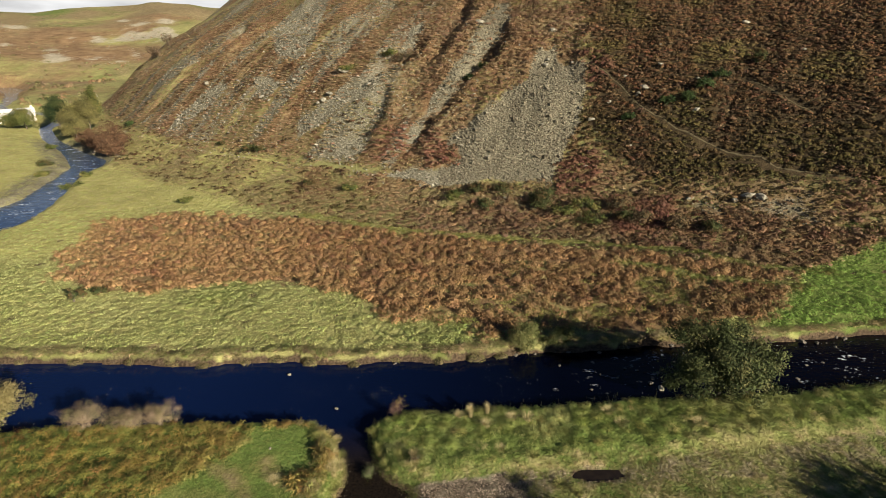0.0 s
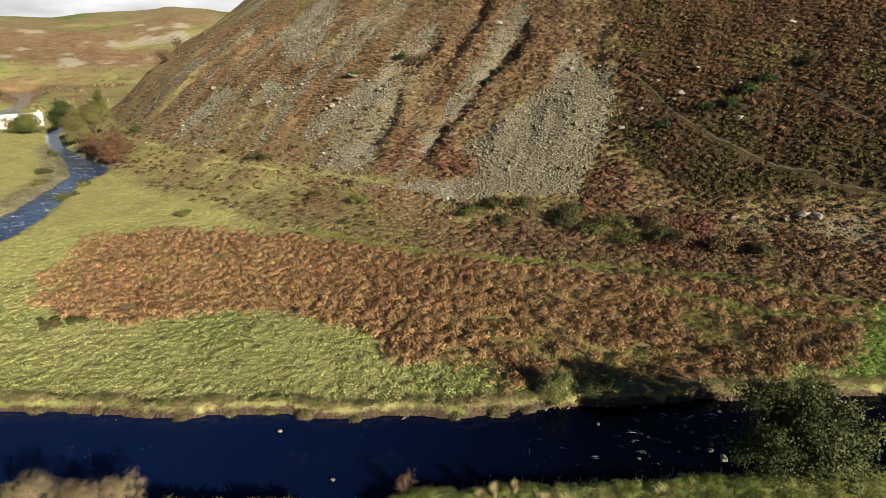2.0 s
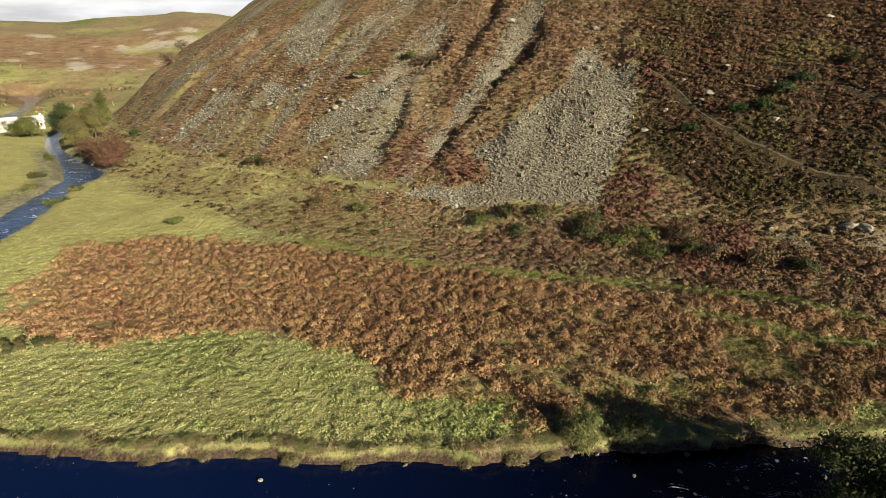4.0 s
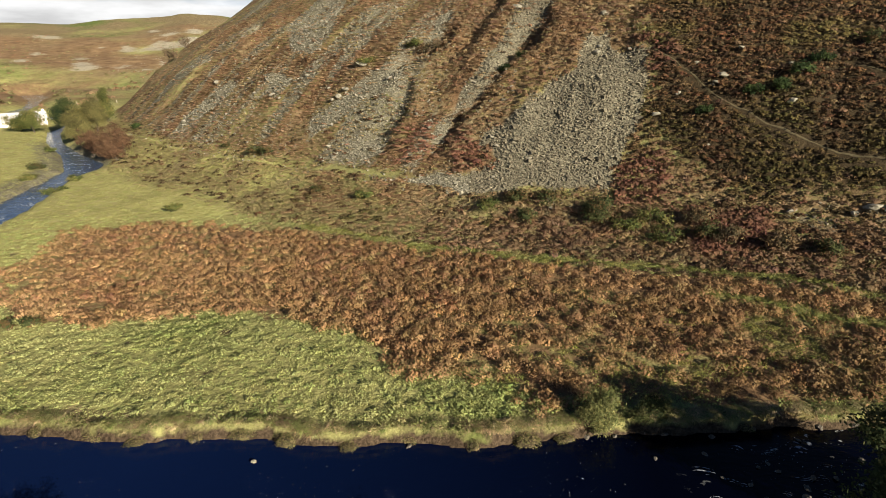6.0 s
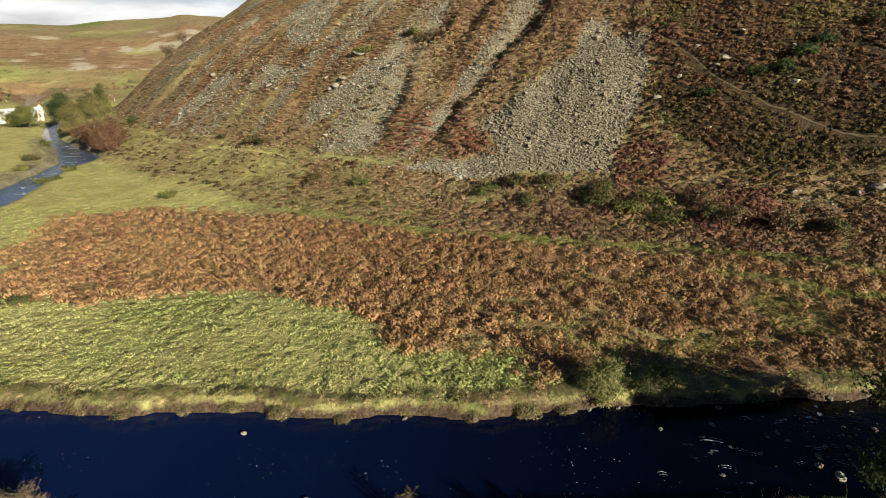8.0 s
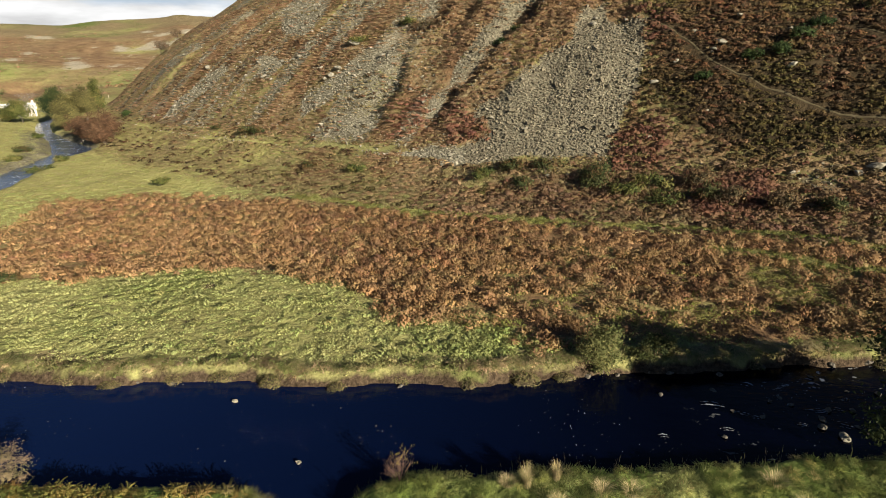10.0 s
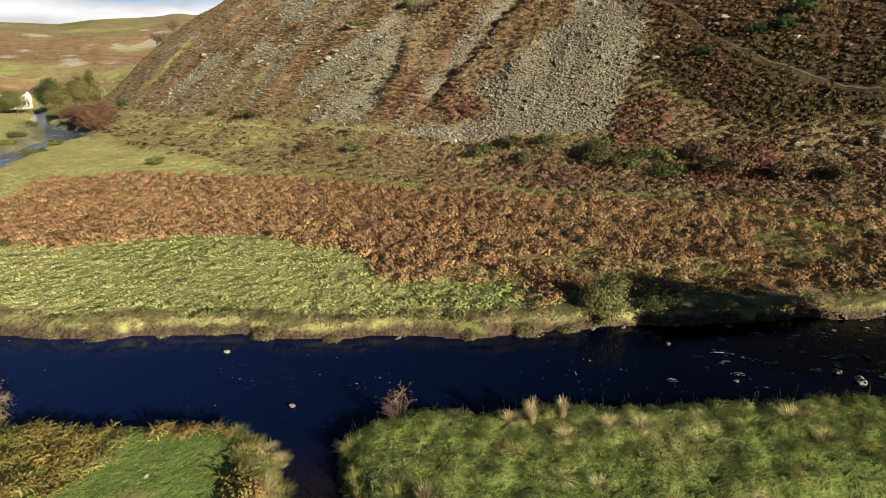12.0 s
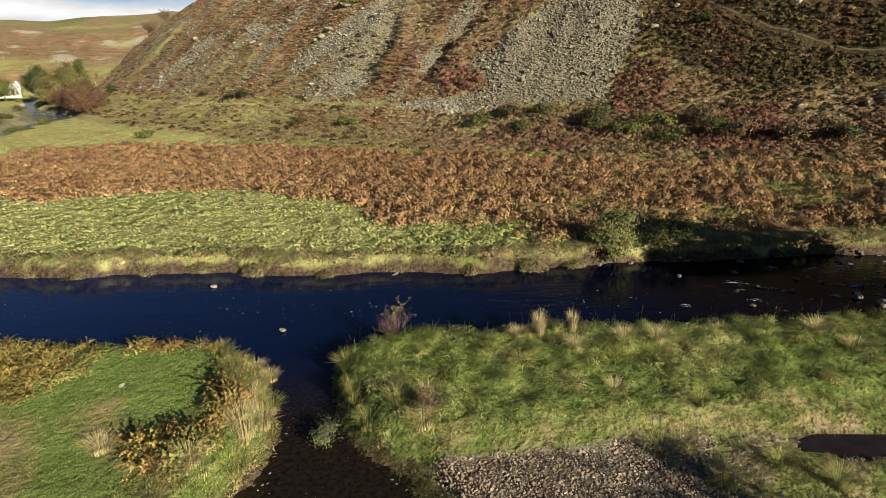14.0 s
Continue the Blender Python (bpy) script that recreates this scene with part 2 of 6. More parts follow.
def ground_material():
    m, n, l, b = material("turf_and_heath", 0.95)
    b.inputs["Specular IOR Level"].default_value = 0.1
    fine, mid, wide = texture(n, l, 0.22, 4), texture(n, l, 1.1, 5, 0.65), texture(n, l, 9.0, 4)
    tiny = texture(n, l, 0.07, 3)
    grass = graded(n, l, sums(n, l, "MULTIPLY_ADD", mid, 1.0), [(0.3, (0.085, 0.105, 0.028)), (0.5, (0.165, 0.18, 0.055)), (0.7, (0.28, 0.275, 0.11))])
    one, two = n.new("ShaderNodeAttribute"), n.new("ShaderNodeAttribute")
    one.attribute_name, two.attribute_name = "cover", "cover_two"
    ones, twos = n.new("ShaderNodeSeparateColor"), n.new("ShaderNodeSeparateColor")
    l.new(one.outputs["Color"], ones.inputs[0])
    l.new(two.outputs["Color"], twos.inputs[0])

    def mask(v, grain, soft=0.2):
        v = sums(n, l, "ADD", v, sums(n, l, "MULTIPLY", sums(n, l, "SUBTRACT", grain, 0.5), 1.1))
        return ranged(n, l, v, 0.5 - soft, 0.5 + soft)

    pasture = graded(n, l, mid, [(0.3, (0.27, 0.27, 0.085)), (0.5, (0.39, 0.38, 0.14)), (0.7, (0.50, 0.47, 0.21))])
    grass = blend(n, l, mask(two.outputs["Alpha"], wide), grass, pasture)
    lush = graded(n, l, mid, [(0.3, (0.07, 0.105, 0.025)), (0.55, (0.13, 0.175, 0.046)), (0.75, (0.21, 0.235, 0.075))])
    litter = graded(n, l, mid, [(0.3, (0.10, 0.060, 0.034)), (0.5, (0.185, 0.115, 0.062)), (0.72, (0.27, 0.18, 0.095))])
    litter = blend(n, l, one.outputs["Alpha"], litter, graded(n, l, wide, [(0.3, (0.15, 0.095, 0.055)), (0.5, (0.22, 0.145, 0.08)), (0.72, (0.30, 0.205, 0.115))]))
    heather = graded(n, l, mid, [(0.3, (0.03, 0.022, 0.013)), (0.5, (0.052, 0.039, 0.022)), (0.72, (0.08, 0.06, 0.032))])
    straw = graded(n, l, mid, [(0.3, (0.10, 0.075, 0.04)), (0.5, (0.21, 0.165, 0.09)), (0.72, (0.34, 0.275, 0.16))])
    stone = graded(n, l, fine, [(0.3, (0.05, 0.046, 0.034)), (0.5, (0.16, 0.148, 0.105)), (0.72, (0.36, 0.34, 0.25))])
    stone = blend(n, l, one.outputs["Alpha"], stone, graded(n, l, mid, [(0.3, (0.27, 0.245, 0.18)), (0.7, (0.46, 0.42, 0.32))]))
    mud = graded(n, l, fine, [(0.3, (0.033, 0.024, 0.016)), (0.7, (0.12, 0.088, 0.058))])
    col = blend(n, l, mask(ones.outputs[1], wide), grass, lush)
    col = blend(n, l, mask(twos.outputs[1], mid), col, heather)
    col = blend(n, l, mask(ones.outputs[0], mid), col, litter)
    col = blend(n, l, mask(twos.outputs[0], mid), col, straw)
    col = blend(n, l, mask(ones.outputs[2], mid), col, stone)
    col = blend(n, l, mask(twos.outputs[2], mid), col, mud)
    col = blend(n, l, 0.55, col, graded(n, l, texture(n, l, 5.0, 6, 0.7), [(0.3, (0.55, 0.52, 0.5)), (0.7, (1.35, 1.35, 1.3))]), "MULTIPLY")
    col = blend(n, l, 0.5, col, graded(n, l, tiny, [(0.3, (0.45, 0.45, 0.45)), (0.7, (1.3, 1.3, 1.3))]), "MULTIPLY")
    l.new(col, b.inputs["Base Color"])
    bumped(n, l, b, sums(n, l, "ADD", fine, sums(n, l, "MULTIPLY", mid, 2.0)), 0.8, 0.22)
    return m


def water_material():
    m, n, l, b = material("peaty_water", 0.03)
    b.inputs["Specular IOR Level"].default_value = 0.22
    b.inputs["IOR"].default_value = 1.33
    c = n.new("ShaderNodeTexCoord")
    xyz = n.new("ShaderNodeSeparateXYZ")
    l.new(c.outputs["Object"], xyz.inputs[0])
    # broken water over the stones, upstream and in the upper reach
    upper = ranged(n, l, xyz.outputs["Y"], 70, 100, 0, 0.03)
    quick = sums(n, l, "MAXIMUM", ranged(n, l, xyz.outputs["X"], 11, 24), ranged(n, l, xyz.outputs["Y"], 70, 100))
    rip = texture(n, l, 0.55, 4, 0.6, (0.7, 1.5, 1))
    swell = texture(n, l, 2.2, 3, 0.5, (0.6, 1.3, 1))
    flecks = texture(n, l, 0.6, 6, 0.7, (0.8, 1.25, 1))
    patch = texture(n, l, 3.0, 2, 0.5, (0.6, 1.2, 1))
    foam = sums(n, l, "MULTIPLY", ranged(n, l, sums(n, l, "ADD", sums(n, l, "ADD", flecks, upper), sums(n, l, "MULTIPLY", patch, 0.55)), 0.93, 0.98), quick)
    specks = sums(n, l, "MULTIPLY", ranged(n, l, texture(n, l, 0.14, 1, 0.5), 0.745, 0.765), ranged(n, l, texture(n, l, 4.0, 3, 0.6, (0.5, 1.4, 1)), 0.50, 0.58))
    foam = sums(n, l, "MAXIMUM", foam, specks)
    creek = sums(n, l, "MULTIPLY", ranged(n, l, xyz.outputs["Y"], 34.5, 30.0), ranged(n, l, xyz.outputs["X"], -16, -9))
    # bluer to the left: reflected sky put into the water's own colour
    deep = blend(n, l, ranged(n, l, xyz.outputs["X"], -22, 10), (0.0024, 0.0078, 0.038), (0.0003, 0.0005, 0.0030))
    peat_and_sky = blend(n, l, creek, deep, graded(n, l, texture(n, l, 0.16, 4), [(0.35, (0.005, 0.004, 0.003)), (0.7, (0.018, 0.013, 0.009))]))
    # upper reach: broken blue of the reflected sky put into the colour
    peat_and_sky = blend(n, l, ranged(n, l, xyz.outputs["Y"], 72, 95), peat_and_sky, graded(n, l, texture(n, l, 1.2, 4, 0.6, (0.6, 1.2, 1)), [(0.35, (0.014, 0.028, 0.064)), (0.65, (0.062, 0.098, 0.165))]))
    l.new(blend(n, l, foam, peat_and_sky, (0.62, 0.66, 0.68)), b.inputs["Base Color"])
    l.new(ranged(n, l, foam, 0, 1, 0.03, 0.6), b.inputs["Roughness"])
    h = sums(n, l, "ADD", sums(n, l, "MULTIPLY", rip, sums(n, l, "MULTIPLY_ADD", quick, 1.0)), swell)
    k = n.new("ShaderNodeBump")
    k.inputs["Distance"].default_value = 0.10
    l.new(sums(n, l, "MAXIMUM", ranged(n, l, quick, 0, 1, 0.26, 0.30), ranged(n, l, xyz.outputs["Y"], 70, 100, 0, 0.22)), k.inputs["Strength"])
    l.new(h, k.inputs["Height"])
    l.new(k.outputs["Normal"], b.inputs["Normal"])
    return m


# ---- ground: one sheet from the near bank to the skyline ----
def spaced(marks):
    """Grid lines: (from, to, step) stretches, then growing steps outwards."""
    out = []
    for a, b, step in marks:
        out += list(np.arange(a, b, step))
    lo, hi, d = out[0], out[-1], 4.0
    left, right = [], []
    while d < 420:
        lo, hi = lo - d, hi + d
        left.append(lo), right.append(hi)
        d *= 1.17
    return np.array(left[::-1] + out + right)


SCREES = [
    [(19.1, 115.4), (22.5, 115.2), (23.1, 110.1), (27.1, 107.3), (25.7, 101.6), (24.3, 97.3), (21.5, 93.4), (17.8, 88.6), (11.5, 90.3), (3.1, 92.4), (-2.2, 93.1), (-7.5, 97.6),
     (-12.5, 101), (-6.1, 99.2), (0.5, 97.3), (3.4, 97.9), (1.0, 102.3), (2.5, 104), (7.3, 104.3), (11.2, 106.5), (16.2, 108.6)],
    [(-43, 190), (-33.7, 179.4), (-33.7, 156.8), (-34, 148.8), (-37.3, 145.8), (-45.5, 154.9), (-51.3, 174), (-46.5, 185)],
    [(-50.2, 149.7), (-44, 146), (-40.7, 140), (-43.3, 137.7), (-48.9, 142.7)],
    [(-20.5, 129), (-14, 125), (-12.9, 118.3), (-17.2, 120.7), (-20.8, 121.7), (-26.7, 121.1), (-32.8, 120.6), (-33.3, 126.4), (-26, 125.1)],
    [(-23.6, 115.8), (-17.5, 113.2), (-16.5, 109.5), (-19, 108.7), (-23.5, 111.7)],
    [(-62.3, 158), (-57.6, 151.5), (-71, 148), (-76.7, 150), (-74, 155.7)],
    [(-87.2, 195), (-75.7, 180), (-99.9, 180), (-104.7, 181), (-96, 187)],
    [(-2.7, 141.4), (-6.8, 131.6), (-10.3, 130), (-8.3, 138.8)],
    [(9.9, 136), (14.9, 138.3), (14.6, 128), (8.8, 121), (4, 114), (0.9, 111.2), (-2.4, 110.5), (-7.3, 105), (-8.2, 106.6), (-5.5, 110.5), (-0.3, 116.3), (5.2, 122), (6.6, 126)],
    [(35.3, 78.9), (38.3, 77.9), (41.1, 73.9), (38.5, 72.5), (35.7, 76.5)],
    [(43.1, 75.6), (46.3, 74.4), (52, 73), (50, 67.5), (44.4, 71.9)],
]
RED_AREAS = [[(-3.4, 105.5), (1, 103.3), (3.1, 99), (2.3, 97), (-3.3, 99.4)], [(19.5, 92.3), (23.2, 92), (26.2, 87.2), (24.7, 83.9), (18, 85.7)],
             [(27, 81.5), (34.7, 79.2), (32.7, 72.3), (25.3, 73.7)], [(-14, 112.4), (-6.5, 109.2), (-6.8, 103.4), (-13.5, 105.2)], [(26, 112), (30, 110), (31, 103), (27, 103)]]
OLIVE_AREAS = [[(24.9, 96.6), (29.4, 94.6), (28.4, 86.9), (23.8, 83.5), (23.8, 90.6)], [(34, 88), (60, 78), (60, 70), (44, 76.5), (33, 82)], [(36, 125), (40, 122), (39, 112), (35, 114)]]
BRACKEN_FIELD = [(-48, 61.5), (-53.5, 70), (-57, 84), (-46, 88), (-36, 86), (-16, 80), (16, 69.5), (43, 60.5), (37.5, 53.5), (32, 49), (21.8, 46.6), (12, 46.6), (4.5, 46.6), (-2, 49.6),
                 (-9, 53), (-12.5, 57.5), (-24.4, 60), (-36, 57.3), (-44, 58.3)]
GREEN_FIELD = [(31, 46.5), (35, 50.5), (39, 54.5), (43.5, 60), (49.4, 61.8), (56, 62.8), (80, 58), (80, 48), (44, 46.5)]
TRACK = [(-64, 101), (-46, 94.4), (-38, 91.2), (-27.7, 87), (-18.2, 83), (-9.5, 77.9), (-2, 75.2), (5, 73.1), (18.2, 70.2), (24, 68.6), (29.8, 67), (34.6, 64.8), (38, 60.8), (46, 59)]
TRACK_TWO = [(22, 63.1), (26, 61.3), (28.4, 59.3), (32, 57.5), (40, 55.5)]
FOOT_PATH = [(-99.6, 167), (-89.7, 157.3), (-72.7, 141.4), (-52, 125.7), (-36.3, 115.5), (-23.5, 108.7), (-13.2, 102)]
TROD = [(27, 109), (30.4, 102.4), (34, 94), (37.8, 89), (41.4, 85), (45, 81.7), (49, 77.6), (56, 72)]
TROD_TWO = [(50.2, 93), (52.4, 89.7), (56, 83)]
# pale stony patches of the far valley side: middle and half widths
FAR_PATCHES = [(-435, 586, 14, 7), (-332, 552, 9, 8), (-307, 526, 9, 8), (-308, 575, 20, 9), (-277, 571, 15, 14), (-284, 464, 13, 5), (-261, 459, 11, 4), (-268, 499, 5, 11), (-327, 476, 8, 9), (-367, 464, 11, 4),
               (-326, 629, 11, 6), (-366, 664, 7, 4), (-306, 648, 9, 6), (-306, 452, 12, 3), (-384, 506, 6, 4), (-357, 553, 4, 3)]
HEATH = [(36, 160), (31, 125), (27.5, 108), (25.2, 97), (26, 88), (35, 80), (43, 77.5), (52, 73.5), (75, 56), (160, 50), (160, 220), (40, 220)]


def covers(x, y, z):
    """Two colour sets of what grows or lies where."""
    b, d = bank_distance(x, y), foot_distance(x, y)
    edge = 2.2 * fractal(x, y, 6, 41, 3) + 0.9 * value(x, y, 1.3, 43)
    hill = ramp(0, 4, d)
    # stones: the screes, and thin streaks down the slope
    scree = np.max([area(x, y, p) for p in SCREES], axis=0) + 1.0 * fractal(x, y, 4, 47, 3)
    scree = ramp(-0.8, 0.8, scree) * np.where(area(x, y, SCREES[0]) > -2, 1.0, 0.80 + 0.35 * fractal(x, y, 3, 49, 3))
    along = foot_place(x, y)
    streak = fractal(along, d * 0.16, 6, 51, 4) + 0.25 * fractal(x, y, 30, 53, 2)
    stony = ramp(14, -25, x)
    scree = np.maximum(scree, hill * (0.35 + 0.33 * stony) * ramp(0.12, 0.5, streak + 0.12 * stony) * ramp(30, 12, x))
    scree = scree * (1 - 0.38 * ramp(31, 34, x))
    track = ramp(1.7, 0.4, np.minimum(seg_distance(x, y, TRACK), seg_distance(x, y, TRACK_TWO)) + 0.3 * edge)
    path = ramp(0.8, 0.3, seg_distance(x, y, FOOT_PATH) + 0.15 * edge)
    heath_side = ramp(-3, 3, area(x, y, HEATH) + 1.5 * edge)
    # bracken litter, on the flat and on the hill
    field = (0.62 + 0.3 * fractal(x, y, 3, 187, 2)) * ramp(-0.9, 0.9, area(x, y, BRACKEN_FIELD) + edge)
    terrace = ramp(-24, -17, d - 10 * ramp(-20, -45, x)) * ramp(-85, -62, x) * (0.50 + 0.25 * ramp(-30, -5, x) + 0.8 * fractal(x, y, 9, 57, 3)) * (1 - hill)
    brown = np.maximum(np.maximum(field, terrace), hill * (0.66 + 0.5 * fractal(x, y, 15, 59, 4)) * (1 - 0.8 * heath_side)) * (1 - track) * (1 - 0.8 * path)
    heath = np.maximum(hill * np.maximum(heath_side, 0.12 + 0.5 * fractal(x, y, 12, 61, 3)), 0.55 * ramp(18, 30, x) * ramp(-14, -8, d))
    lush = np.maximum(0.30 + 0.35 * fractal(x, y, 13, 63, 3) + 0.4 * ramp(36, 48, x), 0.45 * track)
    near = ramp(37.5, 35, y - 0.09 * x) * ramp(60, 20, y)
    lush = np.maximum(lush, near * ramp(-9, -11, x) * ramp(34, 33, y))
    lush = np.maximum(lush * (1 - 0.7 * hill), 0.85 * near)
    straw = ramp(2.3, 1.6, b) * ramp(0.4, 0.9, b) * ramp(40, 42, y) * ramp(60, 55, y) * (0.20 + 0.8 * fractal(x, y, 3, 65, 3))
    straw = np.maximum(straw, 0.62 * ramp(-26, -12, d) * (1 - hill) * ramp(30, 10, x) * ramp(-0.25, 0.4, fractal(x, y, 9, 67, 3)))
    straw = np.maximum(straw, hill * (1 - 0.95 * heath_side) * (0.36 + 0.42 * fractal(x, y, 7, 69, 4)))
    lane = near * ramp(2, 6, x) * ramp(29.2, 28.4, y - 0.13 * x + 0.15 * edge) * ramp(26.0, 27.2, y - 0.06 * x)
    straw = np.maximum(straw * (1 - 0.7 * lane), 0.5 * near * ramp(-6, -4, x) * ramp(30.2, 29.0, y - 0.13 * x + 0.3 * edge))
    brown = np.maximum(brown, 0.42 * lane)
    lush = np.maximum(lush * (1 - 0.2 * lane), near * ramp(9, 13, x) * ramp(27.2, 26.4, y - 0.06 * x))
    shingle = near * ramp(20, 24, y) * ramp(-4, -2.4, x) * ramp(28.7, 28.0, y + 0.18 * edge - 0.13 * x) * (0.46 + 0.54 * ramp(6.5, 4.5, x + 0.5 * edge)) * np.maximum(ramp(9, 6, x), ramp(26.2, 27.4, y - 0.06 * x))
    worn = np.minimum(seg_distance(x, y, [(-9.8, 27.0), (-11, 28.0), (-13, 29.4)]), seg_distance(x, y, [(-18, 30), (-14.8, 28.3), (-13.2, 26.3)]))
    straw = np.maximum(straw, 0.6 * near * ramp(1.0, 0.2, worn + 0.3 * edge) * ramp(-8, -9, x))
    straw = np.maximum(straw, 0.34 * ramp(-38, -52, x) * ramp(62, 74, y) * (1 - hill))
    meadow = ramp(-0.8, 0.8, area(x, y, GREEN_FIELD) + 0.4 * edge)
    brown, straw, heath = brown * (1 - meadow), straw * (1 - meadow), heath * (1 - meadow)
    lush = np.maximum(lush, meadow)
    bar = ramp(-80, -84, x) * ramp(9, 2, b) * ramp(80, 90, y) * ramp(190, 150, y)
    wet = ramp(0.55 + 0.4 * fractal(x, y, 1.5, 79, 2) - 0.25 * ramp(40, 42, y), 0.02, b)
    wet = np.maximum(wet, near * ramp(1.12, 0.95, np.hypot((x - PUDDLE[0]) / PUDDLE[2], (y - PUDDLE[1]) / PUDDLE[3])))
    wet = np.maximum(wet * ramp(100, 60, y), 0.62 * shingle)
    wet = np.maximum(wet, (0.24 + 0.5 * fractal(x, y, 1.7, 104, 3)) * ramp(0.8, 0.5, b + 0.3 * fractal(x, y, 2, 102, 2)) * ramp(40, 42, y) * ramp(70, 60, y))
    wet = np.maximum(wet, 0.55 * ramp(-0.05, -0.6, fractal(x, y, 2.5, 101, 2)) * ramp(1.4, 0.9, b) * ramp(40, 42, y) * ramp(60, 50, y))
    # far valley side: bracken below, green ribs, pale grass towards the top
    reach = np.hypot(x, y)
    moor = ramp(290, 360, reach) * ramp(-60, -140, x) * (1 - hill)
    wild, side = fractal(x, y, 70, 71, 5), ramp(560, 800, reach)
    brown = brown * (1 - moor) + moor * (0.58 - 0.15 * ramp(-33, -29, np.degrees(np.arctan2(x, y))) * ramp(620, 560, reach) - 0.35 * ramp(700, 800, reach) + 0.9 * wild)
    lush = lush * (1 - moor) + moor * (0.20 + 0.35 * side + 0.7 * fractal(x, y, 60, 73, 5))
    straw = straw * (1 - moor) + moor * (0.22 + 0.45 * fractal(x, y, 40, 75, 5) + 0.35 * ramp(660, 800, reach))
    pasture = 0.45 * moor * ramp(-0.5, 0.4, fractal(x, y, 45, 197, 4)) + ramp(-28, -48, x) * ramp(62, 76, y) * (1 - hill) * (1 - moor) + 0.45 * ramp(42, 44, y) * ramp(1.5, 3.0, b) * ramp(-36, -20, -y) * (1 - hill)
    pasture = pasture + 0.3 * ramp(8, -12, x) * ramp(-26, -18, d) * (1 - hill) * (1 - moor)
    lush = lush * (1 - 0.8 * np.clip(pasture, 0, 1))
    stones = np.clip(np.maximum(np.maximum(scree * (1 - moor), shingle), 0.66 * bar), 0, 1)
    for px, py, wide, deep in FAR_PATCHES:
        u, q = 0.87 * (x - px) + 0.5 * (y - py), 0.87 * (y - py) - 0.5 * (x - px)
        bare = 1 - np.hypot(u / (1.3 * wide), q / (4.5 * deep)) + 0.9 * fractal(x, y, 22, 77, 4)
        stones = np.maximum(stones, 0.75 * ramp(0.15, 0.75, bare) * moor)
    one = np.stack([np.clip(brown, 0, 1), np.clip(lush, 0, 1), np.clip(stones, 0, 1), moor], -1)
    two = np.stack([np.clip(straw, 0, 1), np.clip(heath * (1 - moor), 0, 1), np.clip(wet, 0, 1), np.clip(pasture, 0, 1)], -1)
    return one, two


def mesh_from(name, verts, faces, mat, smooth=False):
    """A mesh from arrays; faces all with the same number of corners."""
    me = bpy.data.meshes.new(name)
    verts, faces = np.ascontiguousarray(verts, np.float32), np.ascontiguousarray(faces, np.int32)
    k = faces.shape[1]
    me.vertices.add(len(verts))
    me.vertices.foreach_set("co", verts.ravel())
    me.loops.add(faces.size)
    me.loops.foreach_set("vertex_index", faces.ravel())
    me.polygons.add(len(faces))
    me.polygons.foreach_set("loop_start", np.arange(0, faces.size, k, dtype=np.int32))
    me.polygons.foreach_set("use_smooth", np.full(len(faces), smooth))
    me.update(calc_edges=True)
    me.materials.append(mat)
    return me


def paint(me, name, rgba):
    a = me.attributes.new(name, "FLOAT_COLOR", "POINT")
    a.data.foreach_set("color", np.ascontiguousarray(rgba, np.float32).ravel())


def outward(me, ways):
    """Which way each leaf's clump bulges."""
    a = me.attributes.new("puff", "FLOAT_VECTOR", "POINT")
    a.data.foreach_set("vector", np.ascontiguousarray(ways, np.float32).ravel())


GX = spaced([(-800, -460, 10.0), (-460, -300, 5.0), (-300, -150, 4.0), (-150, -46, 1.1), (-46, 36, 0.48), (36, 72, 0.9), (72, 160, 3.0)])
GY = spaced([(-60, 24, 7.0), (24, 48, 0.38), (48, 62, 0.55), (62, 150, 1.3), (150, 215, 1.3), (215, 420, 4.0), (420, 680, 6.0), (680, 900, 10.0)])
gx, gy = np.meshgrid(GX, GY)
gz = height(gx, gy)
index = np.arange(gx.size).reshape(gx.shape)
quads = np.stack([index[:-1, :-1], index[:-1, 1:], index[1:, 1:], index[1:, :-1]], -1).reshape(-1, 4)
TURF = ground_material()
ground_mesh = mesh_from("ground", np.stack([gx, gy, gz], -1).reshape(-1, 3), quads, TURF, True)
one, two = covers(gx.ravel(), gy.ravel(), gz.ravel())
paint(ground_mesh, "cover", one)
paint(ground_mesh, "cover_two", two)
ground = tagged(new("ground", ground_mesh), "valley floor and moorland hillside of rough grass, bracken and scree", "ground", kind="structure")

WATER = water_material()
wx, wy = np.meshgrid(np.linspace(-460, 140, 61), np.linspace(10, 580, 58))
windex = np.arange(wx.size).reshape(wx.shape)
wquads = np.stack([windex[:-1, :-1], windex[:-1, 1:], windex[1:, 1:], windex[1:, :-1]], -1).reshape(-1, 4)
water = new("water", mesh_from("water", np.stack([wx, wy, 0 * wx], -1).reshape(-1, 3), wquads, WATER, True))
tagged(water, "dark peaty river, smooth with broken water over stones upstream", "water", kind="structure")

# puddle on the lane
ring = np.linspace(0, 2 * math.pi, 48, endpoint=False)
reach = 1.25
pv = np.concatenate([[[0, 0, 0]], np.stack([PUDDLE[2] * reach * np.cos(ring), PUDDLE[3] * reach * np.sin(ring), 0 * ring], -1)])
pf = np.array([(0, 1 + k, 1 + (k + 1) % 48) for k in range(48)])


